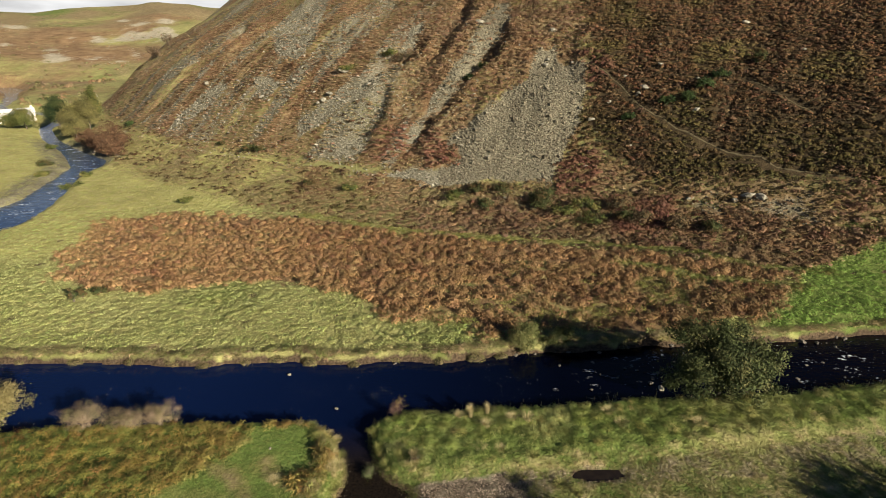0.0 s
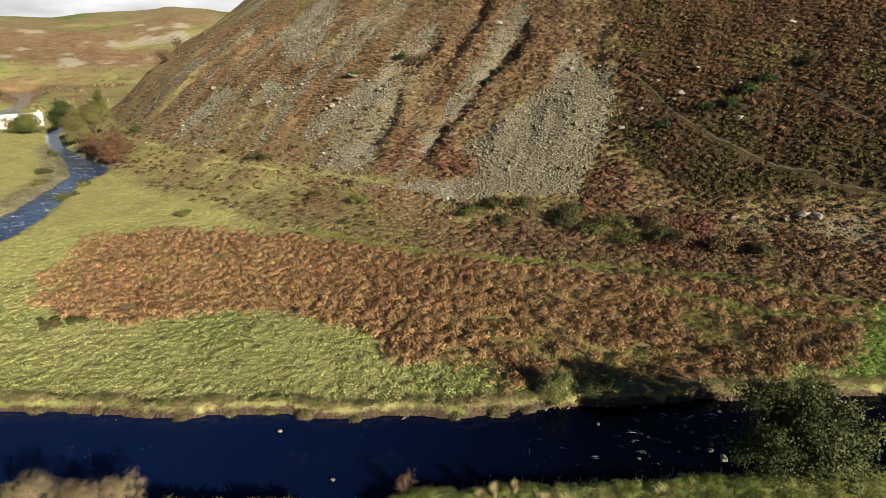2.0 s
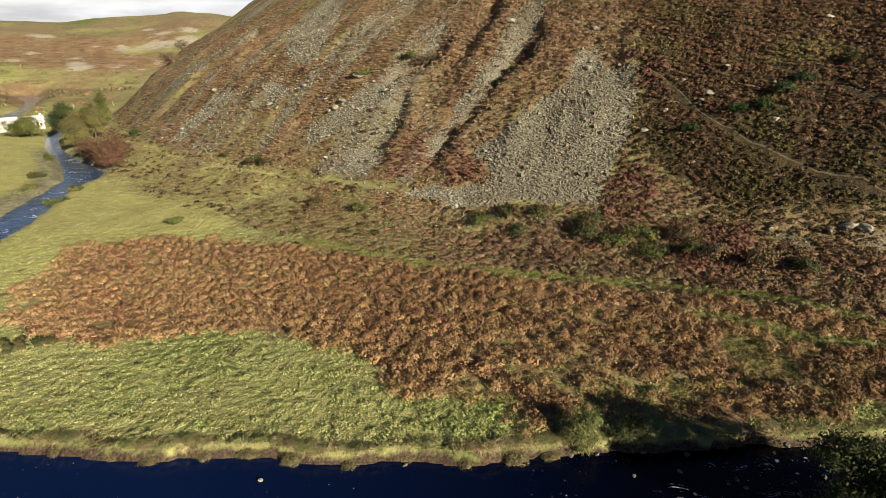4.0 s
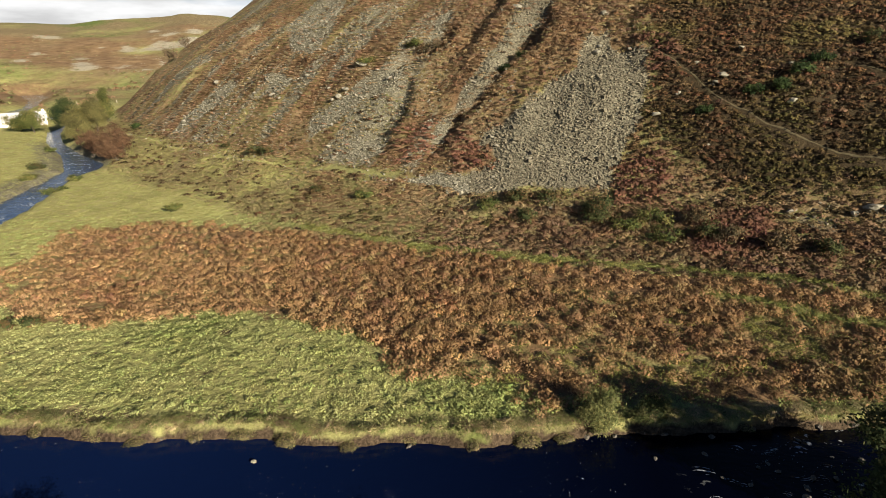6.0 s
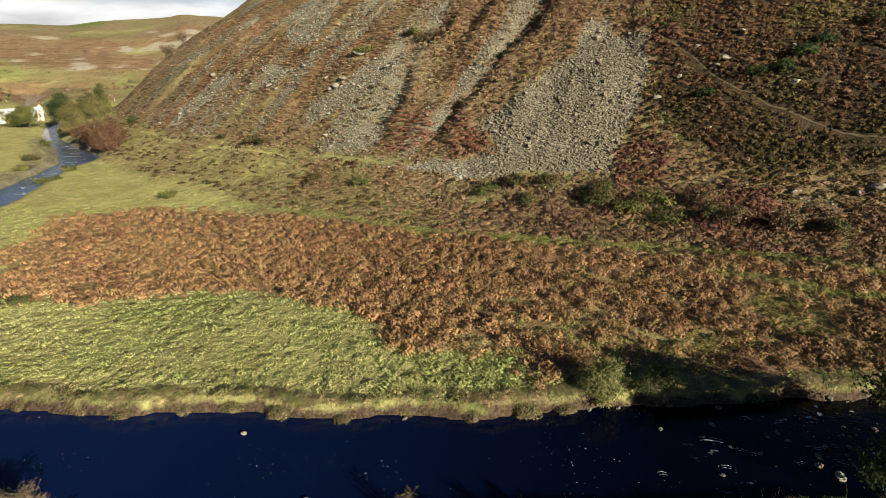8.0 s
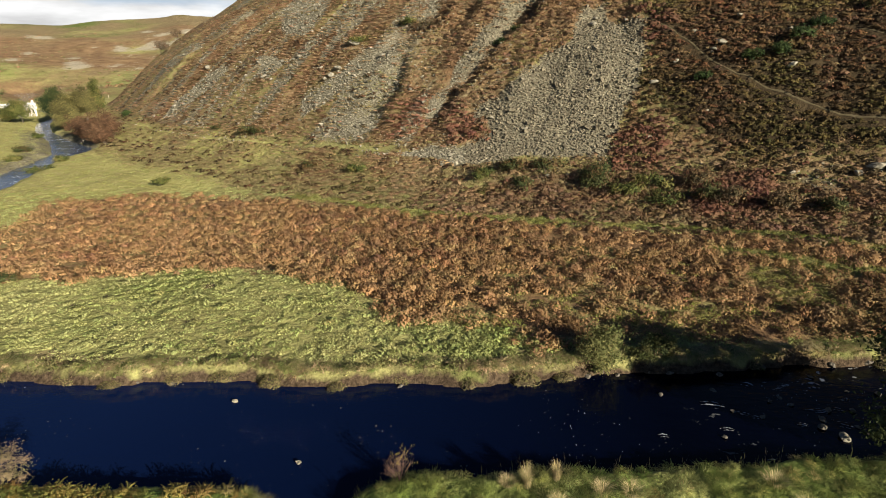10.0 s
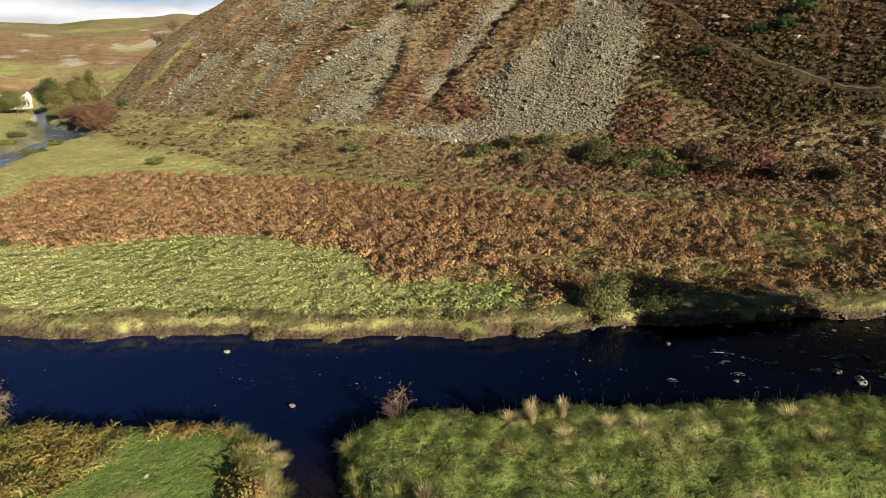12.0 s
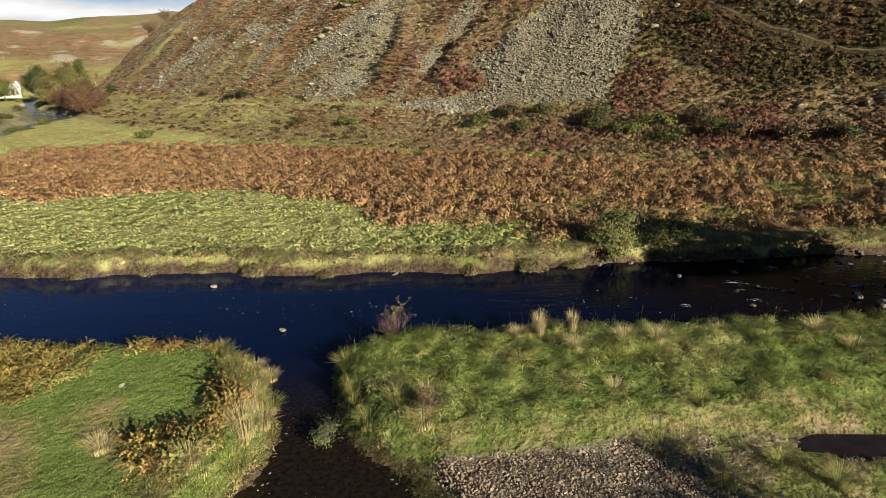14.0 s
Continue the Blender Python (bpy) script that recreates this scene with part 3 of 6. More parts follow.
def puddle_material():
    m, n, l, b = material("puddle_water", 0.05)
    b.inputs["Specular IOR Level"].default_value = 0.4
    l.new(graded(n, l, texture(n, l, 0.5, 4), [(0.3, (0.009, 0.006, 0.004)), (0.7, (0.018, 0.013, 0.008))]), b.inputs["Base Color"])
    bumped(n, l, b, texture(n, l, 0.8, 2), 0.04, 0.05)
    return m


puddle = new("puddle", mesh_from("puddle", pv, pf, puddle_material()))
puddle.location = (PUDDLE[0], PUDDLE[1], 0.36)
tagged(puddle, "dark still puddle lying on the gravel lane", "water", kind="structure")


# ---- plants and stones as joined scatter ----
rng = np.random.default_rng(7)


def leaf_material(name, rough=0.75, glow=0.25, up=0.3, puff=0.0):
    """Leaves and blades: colour from the plant's own tint, thin enough to pass some light."""
    m, n, l, b = material(name, rough)
    b.inputs["Specular IOR Level"].default_value = 0.12
    a = n.new("ShaderNodeAttribute")
    a.attribute_name = "tint"
    grain = graded(n, l, texture(n, l, 0.25, 3), [(0.3, (0.70, 0.70, 0.70)), (0.7, (1.25, 1.25, 1.25))])
    col = blend(n, l, 0.8, a.outputs["Color"], grain, "MULTIPLY")
    l.new(col, b.inputs["Base Color"])
    t = n.new("ShaderNodeBsdfTranslucent")
    l.new(col, t.inputs["Color"])
    # soft shading: each small leaf stands for many that point all ways, outwards from their clump and upwards
    face, tilt, round_, unit = n.new("ShaderNodeNewGeometry"), n.new("ShaderNodeVectorMath"), n.new("ShaderNodeVectorMath"), n.new("ShaderNodeVectorMath")
    out = n.new("ShaderNodeAttribute")
    out.attribute_name = "puff"
    tilt.operation, round_.operation, unit.operation = "MULTIPLY_ADD", "MULTIPLY_ADD", "NORMALIZE"
    tilt.inputs[1].default_value, tilt.inputs[2].default_value = (1 - up - puff,) * 3, (0, 0, up)
    round_.inputs[1].default_value = (puff,) * 3
    l.new(face.outputs["Normal"], tilt.inputs[0])
    l.new(out.outputs["Vector"], round_.inputs[0])
    l.new(tilt.outputs[0], round_.inputs[2])
    l.new(round_.outputs[0], unit.inputs[0])
    l.new(unit.outputs[0], b.inputs["Normal"])
    l.new(unit.outputs[0], t.inputs["Normal"])
    mixed = n.new("ShaderNodeMixShader")
    mixed.inputs[0].default_value = glow
    l.new(b.outputs[0], mixed.inputs[1])
    l.new(t.outputs[0], mixed.inputs[2])
    l.new(mixed.outputs[0], n["Material Output"].inputs["Surface"])
    return m


def stone_material(name, dark, pale, lichen=0.25):
    m, n, l, b = material(name, 0.9)
    grain = texture(n, l, 0.09, 5)
    base = graded(n, l, texture(n, l, 0.35, 5), [(0.3, dark), (0.7, pale)])
    col = blend(n, l, ranged(n, l, texture(n, l, 0.6, 4), 0.58, 0.7, 0, lichen), base, (0.42, 0.42, 0.34))
    r = n.new("ShaderNodeNewGeometry")
    col = blend(n, l, 0.6, col, graded(n, l, r.outputs["Random Per Island"], [(0.0, (0.38, 0.37, 0.34)), (1.0, (1.4, 1.4, 1.4))]), "MULTIPLY")
    l.new(col, b.inputs["Base Color"])
    bumped(n, l, b, grain, 0.5, 0.03)
    return m


LEAF = leaf_material("leaf", 0.75, 0.3, 0.25, 0.35)
BLADE = leaf_material("grass_blade", 0.7, 0.2, 0.4, 0.4)
RANK_BLADE = leaf_material("rank_grass_blade", 0.7, 0.2, 0.3, 0.5)
MEADOW_BLADE = leaf_material("meadow_blade", 0.7, 0.3, 0.5, 0.35)
HILL_FERN = leaf_material("dead_bracken", 0.8, 0.3, 0.25, 0.6)
FERN = leaf_material("bracken_frond", 0.8, 0.32, 0.2, 0.6)
WOODY = leaf_material("heather_sprig", 0.9, 0.25, 0.25, 0.6)
SCREE = stone_material("scree_stone", (0.048, 0.042, 0.029), (0.26, 0.232, 0.163))
PALE_SCREE = stone_material("pale_scree_stone", (0.11, 0.104, 0.078), (0.33, 0.31, 0.235))
SHINGLE = stone_material("shingle_stone", (0.052, 0.037, 0.026), (0.42, 0.34, 0.26), 0.05)


def feathers(count, length, width, rise, curl, seed, pairs=5):
    """A tuft of arching fern fronds, each a rib with tapering pairs of leaflets."""
    r = np.random.default_rng(seed)
    v, f = [], []
    for i in range(count):
        a = 2 * math.pi * (i + r.uniform(-0.4, 0.4)) / count
        out, side = np.array([math.cos(a), math.sin(a), 0]), np.array([-math.sin(a), math.cos(a), 0])
        p = out * r.uniform(0.0, 0.15)
        e = math.radians(rise + r.uniform(-22, 16))
        ln = length * r.uniform(0.6, 1.2)
        p = p + 0.22 * ln * (out * math.cos(e) + np.array([0, 0, math.sin(e)]))
        step, roll = 0.78 * ln / pairs, r.uniform(-0.5, 0.5)
        for k in range(pairs):
            way = out * math.cos(e) + np.array([0, 0, math.sin(e)])
            q = p + step * way
            w = width * (1 - 0.82 * k / pairs) * r.uniform(0.8, 1.2)
            for s in (1, -1):
                arm = s * side * w * math.cos(roll) + np.array([0, 0, s * w * math.sin(roll) - 0.30 * w])
                b = len(v)
                v += [p, p + arm + 0.75 * step * way, q + 0.12 * step * way]
                f.append((b, b + 1, b + 2))
            p = q
            e -= math.radians(curl * r.uniform(0.6, 1.4)) / pairs
    return np.array(v), np.array(f)


def blades(count, length, width, spread, seed, bend=0.5, splay=0.9):
    """A tuft of narrow grass blades of two faces each, bent outwards."""
    r = np.random.default_rng(seed)
    v, f = [], []
    for i in range(count):
        a = r.uniform(0, 2 * math.pi)
        out, side = np.array([math.cos(a), math.sin(a), 0]), np.array([-math.sin(a), math.cos(a), 0])
        p = out * spread * math.sqrt(r.uniform()) + side * r.uniform(-0.1, 0.1) * spread
        ln, lean = length * r.uniform(0.6, 1.15), r.uniform(0.1, splay)
        mid = p + ln * 0.55 * (out * lean * 0.5 + np.array([0, 0, 1 - 0.25 * lean]))
        tip = mid + ln * 0.5 * (out * (lean + bend) * 0.8 + np.array([0, 0, 0.7 - bend * lean]))
        w = side * width * r.uniform(0.7, 1.3)
        b = len(v)
        v += [p - w, p + w, mid + w * 0.3, mid - w * 0.7, mid + w * 0.7, tip]
        f += [(b, b + 1, b + 2), (b + 3, b + 4, b + 5)]
    return np.array(v), np.array(f)


def cushion(count, seed, tall=0.8, leaf=0.2, ragged=0.08, stand=0.2, low=0.2):
    """A rounded, uneven plant about 1 across: small leaves lying over its bulges, their tips standing out."""
    r = np.random.default_rng(seed)
    v = []
    for i in range(count):
        a, u = r.uniform(0, 2 * math.pi), r.uniform(low, 1)
        out = np.array([math.cos(a) * math.sqrt(1 - u * u), math.sin(a) * math.sqrt(1 - u * u), u])
        bulge = 1 + 0.22 * math.sin(2 * a + seed) + 0.16 * math.sin(5 * a + 2 * seed)
        q = out * np.array([0.5 * bulge, 0.5 * bulge, tall]) * (0.92 + r.normal(0, ragged))
        s = np.cross(out + r.normal(0, 0.35, 3), r.normal(0, 1, 3))
        s /= np.linalg.norm(s)
        t = np.cross(out, s) + stand * out + np.array([0, 0, 0.5 * stand])
        k = leaf * r.uniform(0.6, 1.4)
        v += [q - s * k * 0.75, q + s * k * 0.75, q + t * k * 1.4]
    return np.array(v), np.arange(3 * count).reshape(-1, 3)


def joined(*shapes):
    """Several (shape, scale, lift) as one."""
    v, f, base = [], [], 0
    for (sv, sf), k, lift in shapes:
        v.append(sv * k + np.array([0, 0, lift]))
        f.append(sf + base)
        base += len(sv)
    return np.concatenate(v), np.concatenate(f)


def block(seed):
    """An angular stone of twelve faces, about 1 across."""
    r = np.random.default_rng(seed)
    c = np.array([(x, y, z) for z in (-1, 1) for y in (-1, 1) for x in (-1, 1)], float)
    c = c * 0.5 * (1 + r.normal(0, 0.22, c.shape)) * np.array([1.15, 0.85, 0.65])
    f = [(0, 2, 3), (0, 3, 1), (4, 5, 7), (4, 7, 6), (0, 1, 5), (0, 5, 4), (2, 6, 7), (2, 7, 3), (0, 4, 6), (0, 6, 2), (1, 3, 7), (1, 7, 5)]
    a, b, g = r.uniform(-0.5, 0.5, 3)
    return c @ np.array(Euler((a, b, g)).to_matrix()).T, np.array(f)


def scatter(name, kinds, x, y, size, tint, mat, sink=0.0, squash=None, lean=0.0):
    """Joins many copies of a few small shapes into one mesh; tint: one colour a copy."""
    z = height(x, y) - sink * size
    which = rng.integers(0, len(kinds), len(x))
    turn = rng.uniform(0, 2 * math.pi, len(x))
    tall = size if squash is None else size * squash
    allv, allf, allc, alln, base = [], [], [], [], 0
    for k, (v, f) in enumerate(kinds):
        on = np.where(which == k)[0]
        if not len(on):
            continue
        c, s = np.cos(turn[on])[:, None], np.sin(turn[on])[:, None]
        vx = (v[:, 0] * c - v[:, 1] * s) * size[on][:, None]
        vy = (v[:, 0] * s + v[:, 1] * c) * size[on][:, None]
        vz = v[:, 2] * tall[on][:, None]
        p = np.stack([vx + x[on][:, None] + lean * vz, vy + y[on][:, None] - 0.6 * lean * vz, vz + z[on][:, None]], -1)
        allv.append(p.reshape(-1, 3))
        allf.append((f[None] + (np.arange(len(on)) * len(v))[:, None, None]).reshape(-1, 3) + base)
        allc.append(np.repeat(tint[on], len(v), 0))
        o = v / np.array([np.abs(v[:, :2]).max()] * 2 + [v[:, 2].max()]) ** 2
        o = o / np.linalg.norm(o, axis=1)[:, None]
        alln.append(np.stack([o[:, 0] * c - o[:, 1] * s, o[:, 0] * s + o[:, 1] * c, np.repeat(o[None, :, 2], len(on), 0)], -1).reshape(-1, 3))
        base += len(on) * len(v)
    me = mesh_from(name, np.concatenate(allv), np.concatenate(allf), mat)
    col = np.concatenate(allc)
    paint(me, "tint", np.concatenate([col, np.ones((len(col), 1))], 1))
    outward(me, np.concatenate(alln))
    return new(name, me)


def strewn(x0, x1, y0, y1, step, chance):
    """A jittered grid of places, thinned by chance(x, y)."""
    a, b = np.meshgrid(np.arange(x0, x1, step), np.arange(y0, y1, step))
    a = (a + rng.uniform(-0.5, 0.5, a.shape) * step).ravel()
    b = (b + rng.uniform(-0.5, 0.5, b.shape) * step).ravel()
    seen = np.abs(a + 1) < 0.86 * b + 8
    a, b = a[seen], b[seen]
    on = rng.uniform(0, 1, len(a)) < chance(a, b)
    return a[on], b[on]


def tints(count, palette, weights, spread=0.16):
    p = np.array(palette)[rng.choice(len(palette), count, p=np.array(weights) / sum(weights))]
    return np.clip(p * np.exp(rng.normal(0, spread, (count, 1))) * np.exp(rng.normal(0, 0.05, (count, 3))), 0.004, 0.8)


def cover_at(x, y):
    one, two = covers(x, y, 0)
    return one, two


# bracken on the flat beyond the river
FERNS = [joined((cushion(84, 400 + s, 0.50, 0.082, 0.11, 0.35, 0.1), 1.2, 0.0), (feathers(3, 0.6, 0.055, 66, 90, s, 4), 1.0, 0.1)) for s in range(8)]


def grassy(x, y):
    """Where grass comes through the bracken towards the river."""
    return ramp(0.12, 0.4, fractal(x, y, 6, 92, 3) + 0.2 * ramp(54, 47, y) * ramp(0, 12, x)) * np.maximum(ramp(4, 20, x), 0.8 * ramp(56, 51, y)) * ramp(66, 58, y)


def field_chance(x, y):
    gap = ramp(-0.85, -0.4, fractal(x, y, 3.2, 91, 2)) * (1 - 0.85 * grassy(x, y))
    track = ramp(0.5, 1.3, np.minimum(seg_distance(x, y, TRACK), seg_distance(x, y, TRACK_TWO)) + 0.6 * fractal(x, y, 2.5, 183, 2))
    return ramp(-1.2, 0.8, area(x, y, BRACKEN_FIELD) + 3.2 * fractal(x, y, 5, 41, 3)) * gap * track * (0.55 + 0.45 * ramp(-0.35, 0.1, fractal(x, y, 11, 117, 2))) * ramp(0.8, 1.6, bank_distance(x, y))


x, y = strewn(-70, 48, 44, 92, 0.66, field_chance)
gold = ramp(-0.3, 0.5, fractal(x, y, 8, 93, 2) + 0.25 * ramp(60, 48, y))
tint = tints(len(x), [(0.285, 0.172, 0.086), (0.32, 0.20, 0.10), (0.215, 0.127, 0.070), (0.35, 0.24, 0.12)], [4, 3, 2, 0.8], 0.14)
tint = tint * (1 - 0.3 * gold[:, None]) + 0.3 * gold[:, None] * np.array([0.35, 0.24, 0.115])
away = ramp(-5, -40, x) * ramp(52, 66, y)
# brighter on the left, dimmer by the river at right: lighting put into tint
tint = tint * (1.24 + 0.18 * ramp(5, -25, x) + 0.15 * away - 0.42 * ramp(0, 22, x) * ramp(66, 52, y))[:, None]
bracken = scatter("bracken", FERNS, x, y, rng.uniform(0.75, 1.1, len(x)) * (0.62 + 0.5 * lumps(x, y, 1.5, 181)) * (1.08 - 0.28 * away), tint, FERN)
tagged(bracken, "rust-brown autumn bracken growing thickly on the river flat", "bracken", kind="stuff")


# what covers the hill and the terrace below it: bracken, heather and pale grass, mixed
def slope_chance(x, y):
    d = foot_distance(x, y)
    flat = ramp(1.2, -0.2, area(x, y, BRACKEN_FIELD)) * ramp(1.0, 2.0, bank_distance(x, y)) * ramp(-34, -24, d - 14 * ramp(-20, -45, x))
    patch = 1 - 0.72 * ramp(-0.6, 0.8, np.max([area(x, y, p) for p in SCREES], axis=0) + fractal(x, y, 3, 49, 3))
    track = ramp(0.5, 1.3, np.minimum(seg_distance(x, y, TRACK), seg_distance(x, y, TRACK_TWO)) + 0.6 * fractal(x, y, 2.5, 183, 2)) * ramp(0.15, 0.7, seg_distance(x, y, FOOT_PATH))
    track = track * ramp(0.35, 0.6, np.minimum(seg_distance(x, y, TROD), seg_distance(x, y, TROD_TWO))) * ramp(0.5, -0.5, area(x, y, GREEN_FIELD))
    fan = ramp(0.6, -0.6, area(x, y, FAN) + fractal(x, y, 4, 47, 3))
    return flat * track * fan * patch * ramp(290, 150, np.hypot(x, y)) * ramp(60, 52, d) * (1 - 0.3 * ramp(0, -3, d) * ramp(-15, -35, x))


FAN = SCREES[0]
x, y = strewn(-150, 100, 58, 250, 0.70, slope_chance)
one, two = cover_at(x, y)
loose = 1 - 0.7 * one[:, 2]
d = foot_distance(x, y)
hilly = ramp(0, 4, d)
heath = ramp(-3, 3, area(x, y, HEATH) + 3 * fractal(x, y, 6, 41, 3)) * hilly
red = ramp(-1.5, 1.0, np.max([area(x, y, p) for p in RED_AREAS], axis=0) + 1.5 * fractal(x, y, 3, 177, 2))
# shares of bracken, heather and pale grass
run = fractal(foot_place(x, y), d * 0.16, 6, 51, 4)
mixed = np.stack([(0.15 + 0.85 * one[:, 0]) * (1 - (1 - hilly) * (0.8 - 0.8 * ramp(-38, -8, x))) * (1 - 0.5 * hilly * ramp(0.0, 0.4, run) * ramp(15, -20, x)), 0.10 + 0.35 * ramp(0.1, 0.5, fractal(x, y, 6, 171, 2)) * ramp(-25, 0, x), 0.20 + 0.75 * two[:, 0] + 0.6 * ramp(1, -3, d) * ramp(8, -8, x), np.full(len(x), 0.03)], -1)
mixed[:, :3] *= np.exp(1.7 * np.stack([fractal(x, y, 3.5, 151 + k, 2) for k in range(3)], -1)) * loose[:, None]
over = np.stack([0.05 + 0 * x, 0.90 + 0 * x, 0.05 + 0.15 * ramp(0.1, 0.5, fractal(x, y, 8, 193, 2)), 0.02 + 0 * x], -1)
mixed = mixed * (1 - heath)[:, None] + over * heath[:, None]
mixed[:, 0] += 2.5 * red
mixed[:, 3] += one[:, 2] * 0.3
mixed /= mixed.sum(1)[:, None]
kind = (rng.uniform(0, 1, len(x))[:, None] > np.cumsum(mixed, 1)).sum(1)
SMALL_FERNS = [cushion(42, 480 + s, 0.32, 0.112, 0.08, 0.25) for s in range(7)]
CUSHIONS = [cushion(29, 40 + s, 0.27, 0.142, 0.08, 0.2) for s in range(7)]
WISPS = [cushion(22, 65 + s, 0.18, 0.13, 0.12, 0.35) for s in range(5)]

on = kind == 0
tan = ramp(-0.15, 0.45, fractal(x[on], y[on], 7, 173, 3) + 0.5 * fractal(foot_place(x[on], y[on]), d[on] * 0.25, 4, 175, 3))[:, None]
tint = tints(int(on.sum()), [(0.275, 0.172, 0.102), (0.30, 0.196, 0.115), (0.235, 0.146, 0.09)], [4, 3, 2], 0.07)
tint = tint * (1 - 0.55 * tan) + 0.55 * tan * tints(int(on.sum()), [(0.36, 0.255, 0.14), (0.31, 0.235, 0.12)], [1, 1], 0.1)
tint = tint * (1 - 0.8 * red[on])[:, None] + 0.8 * red[on][:, None] * tints(int(on.sum()), [(0.23, 0.105, 0.072), (0.18, 0.082, 0.06)], [1, 1], 0.15)
# fall of light across the hill put into the tint: brighter left, dimmer right
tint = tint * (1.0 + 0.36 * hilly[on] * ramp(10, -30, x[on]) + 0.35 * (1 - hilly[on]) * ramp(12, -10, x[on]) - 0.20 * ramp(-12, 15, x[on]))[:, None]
terrace = ((1 - hilly[on]) * ramp(0, -20, x[on]) * 0.35)[:, None]
tint = tint * (1 - terrace) + terrace * tints(int(on.sum()), [(0.35, 0.27, 0.13), (0.30, 0.26, 0.11), (0.30, 0.19, 0.105)], [3, 3, 2], 0.12)
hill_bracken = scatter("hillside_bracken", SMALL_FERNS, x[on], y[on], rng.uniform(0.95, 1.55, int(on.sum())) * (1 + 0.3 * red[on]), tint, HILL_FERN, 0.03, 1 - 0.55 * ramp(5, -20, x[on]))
tagged(hill_bracken, "dead russet bracken over the terrace edge and hillside", "bracken", kind="stuff")


def heather_tints(x, y):
    """Brown with dark and purplish plants, olive where grass comes through."""
    olive = np.maximum(ramp(0.1, 0.5, fractal(x, y, 10, 95, 3)), ramp(-3, 2, np.max([area(x, y, p) for p in OLIVE_AREAS], axis=0) + 4 * fractal(x, y, 7, 96, 3)))[:, None]
    tint = tints(len(x), [(0.098, 0.061, 0.032), (0.12, 0.072, 0.037), (0.062, 0.043, 0.025), (0.135, 0.07, 0.039)], [4, 3, 2, 1.2], 0.15)
    green = tints(len(x), [(0.115, 0.10, 0.036), (0.09, 0.083, 0.03), (0.135, 0.113, 0.042)], [3, 2, 1], 0.14)
    warm = (1 + 0.55 * ramp(9, 26, foot_distance(x, y)))[:, None]
    return (tint * (1 - 0.75 * olive) + 0.75 * olive * green) * warm * 0.93


on = kind == 1
heather = scatter("heather", CUSHIONS, x[on], y[on], rng.uniform(0.95, 1.5, int(on.sum())), heather_tints(x[on], y[on]), WOODY, 0.05, rng.uniform(0.7, 1.2, int(on.sum())))
tagged(heather, "dark olive and brown heather cushions covering the hillside", "heather", kind="stuff")

more_x, more_y = strewn(22, 78, 60, 140, 0.74, lambda x, y: 0.85 * ramp(0.45, 0.75, covers(x, y, 0)[1][:, 1]) * ramp(0.35, 0.6, np.minimum(seg_distance(x, y, TROD), seg_distance(x, y, TROD_TWO))))
moss = scatter("low_heather", CUSHIONS, more_x, more_y, rng.uniform(0.7, 1.1, len(more_x)), 0.9 * heather_tints(more_x, more_y), WOODY, 0.05, rng.uniform(0.7, 1.1, len(more_x)))
tagged(moss, "low brown and olive heather on the moor side of the scree", "heather", kind="stuff")

on = kind == 2
tint = tints(int(on.sum()), [(0.34, 0.255, 0.14), (0.30, 0.24, 0.12), (0.27, 0.235, 0.10), (0.36, 0.27, 0.155)], [3, 3, 2, 1.2], 0.1)
tint = tint * (1 - 0.5 * (1 - hilly[on]))[:, None] + 0.5 * (1 - hilly[on])[:, None] * np.array([0.31, 0.27, 0.125])
tint = tint * (1.0 + 0.08 * ramp(5, -10, x[on]) - 0.45 * heath[on])[:, None]
hill_grass = scatter("moor_grass", WISPS, x[on], y[on], rng.uniform(0.7, 1.4, int(on.sum())), tint, MEADOW_BLADE, 0, np.full(int(on.sum()), 0.75))
tagged(hill_grass, "pale tufted moor grass between the bracken", "grass", kind="stuff")


# grass of the flats along the upper river
def upper_chance(x, y):
    return ramp(0.8, 2.0, bank_distance(x, y)) * ramp(-6, -14, foot_distance(x, y)) * ramp(-28, -36, x) * ramp(84, 90, y - 0.6 * (x + 50)) * 0.85


x, y = strewn(-240, -26, 70, 260, 1.4, upper_chance)
tint = tints(len(x), [(0.50, 0.49, 0.19), (0.46, 0.475, 0.165), (0.54, 0.50, 0.225), (0.38, 0.41, 0.135)], [3, 3, 2, 1.2], 0.08)
upper_grass = scatter("valley_grass", [blades(18, 0.22, 0.05, 0.75, 70 + s, 1.4, 1.3) for s in range(4)], x, y, rng.uniform(0.7, 1.3, len(x)), tint, MEADOW_BLADE)
tagged(upper_grass, "yellow-green rough pasture along the upper river", "grass", kind="stuff")


# scrub and heather of the far valley side, too far off to tell apart
def far_chance(x, y):
    reach, bearing = np.hypot(x, y), np.degrees(np.arctan2(x, y))
    low = ramp(290, 340, reach) * ramp(560, 480, reach) * (0.45 + 0.55 * ramp(-32, -37, bearing))
    return np.clip(0.9 * low * ramp(-0.35, 0.2, fractal(x, y, 45, 161, 3)) + 0.4 * ramp(470, 520, reach) * ramp(850, 700, reach) * ramp(-0.1, 0.35, fractal(x, y, 50, 163, 4)), 0, 1)


a, b = np.meshgrid(np.arange(-600, -130, 4.5), np.arange(250, 740, 4.5))
a, b = (a + rng.uniform(-2.6, 2.6, a.shape)).ravel(), (b + rng.uniform(-2.6, 2.6, b.shape)).ravel()
on = (rng.uniform(0, 1, len(a)) < far_chance(a, b)) & (np.degrees(np.arctan2(a, b)) > -45) & (np.degrees(np.arctan2(a, b)) < -20) & (foot_distance(a, b) < -12) & (bank_distance(a, b) > 4)
x, y = a[on], b[on]
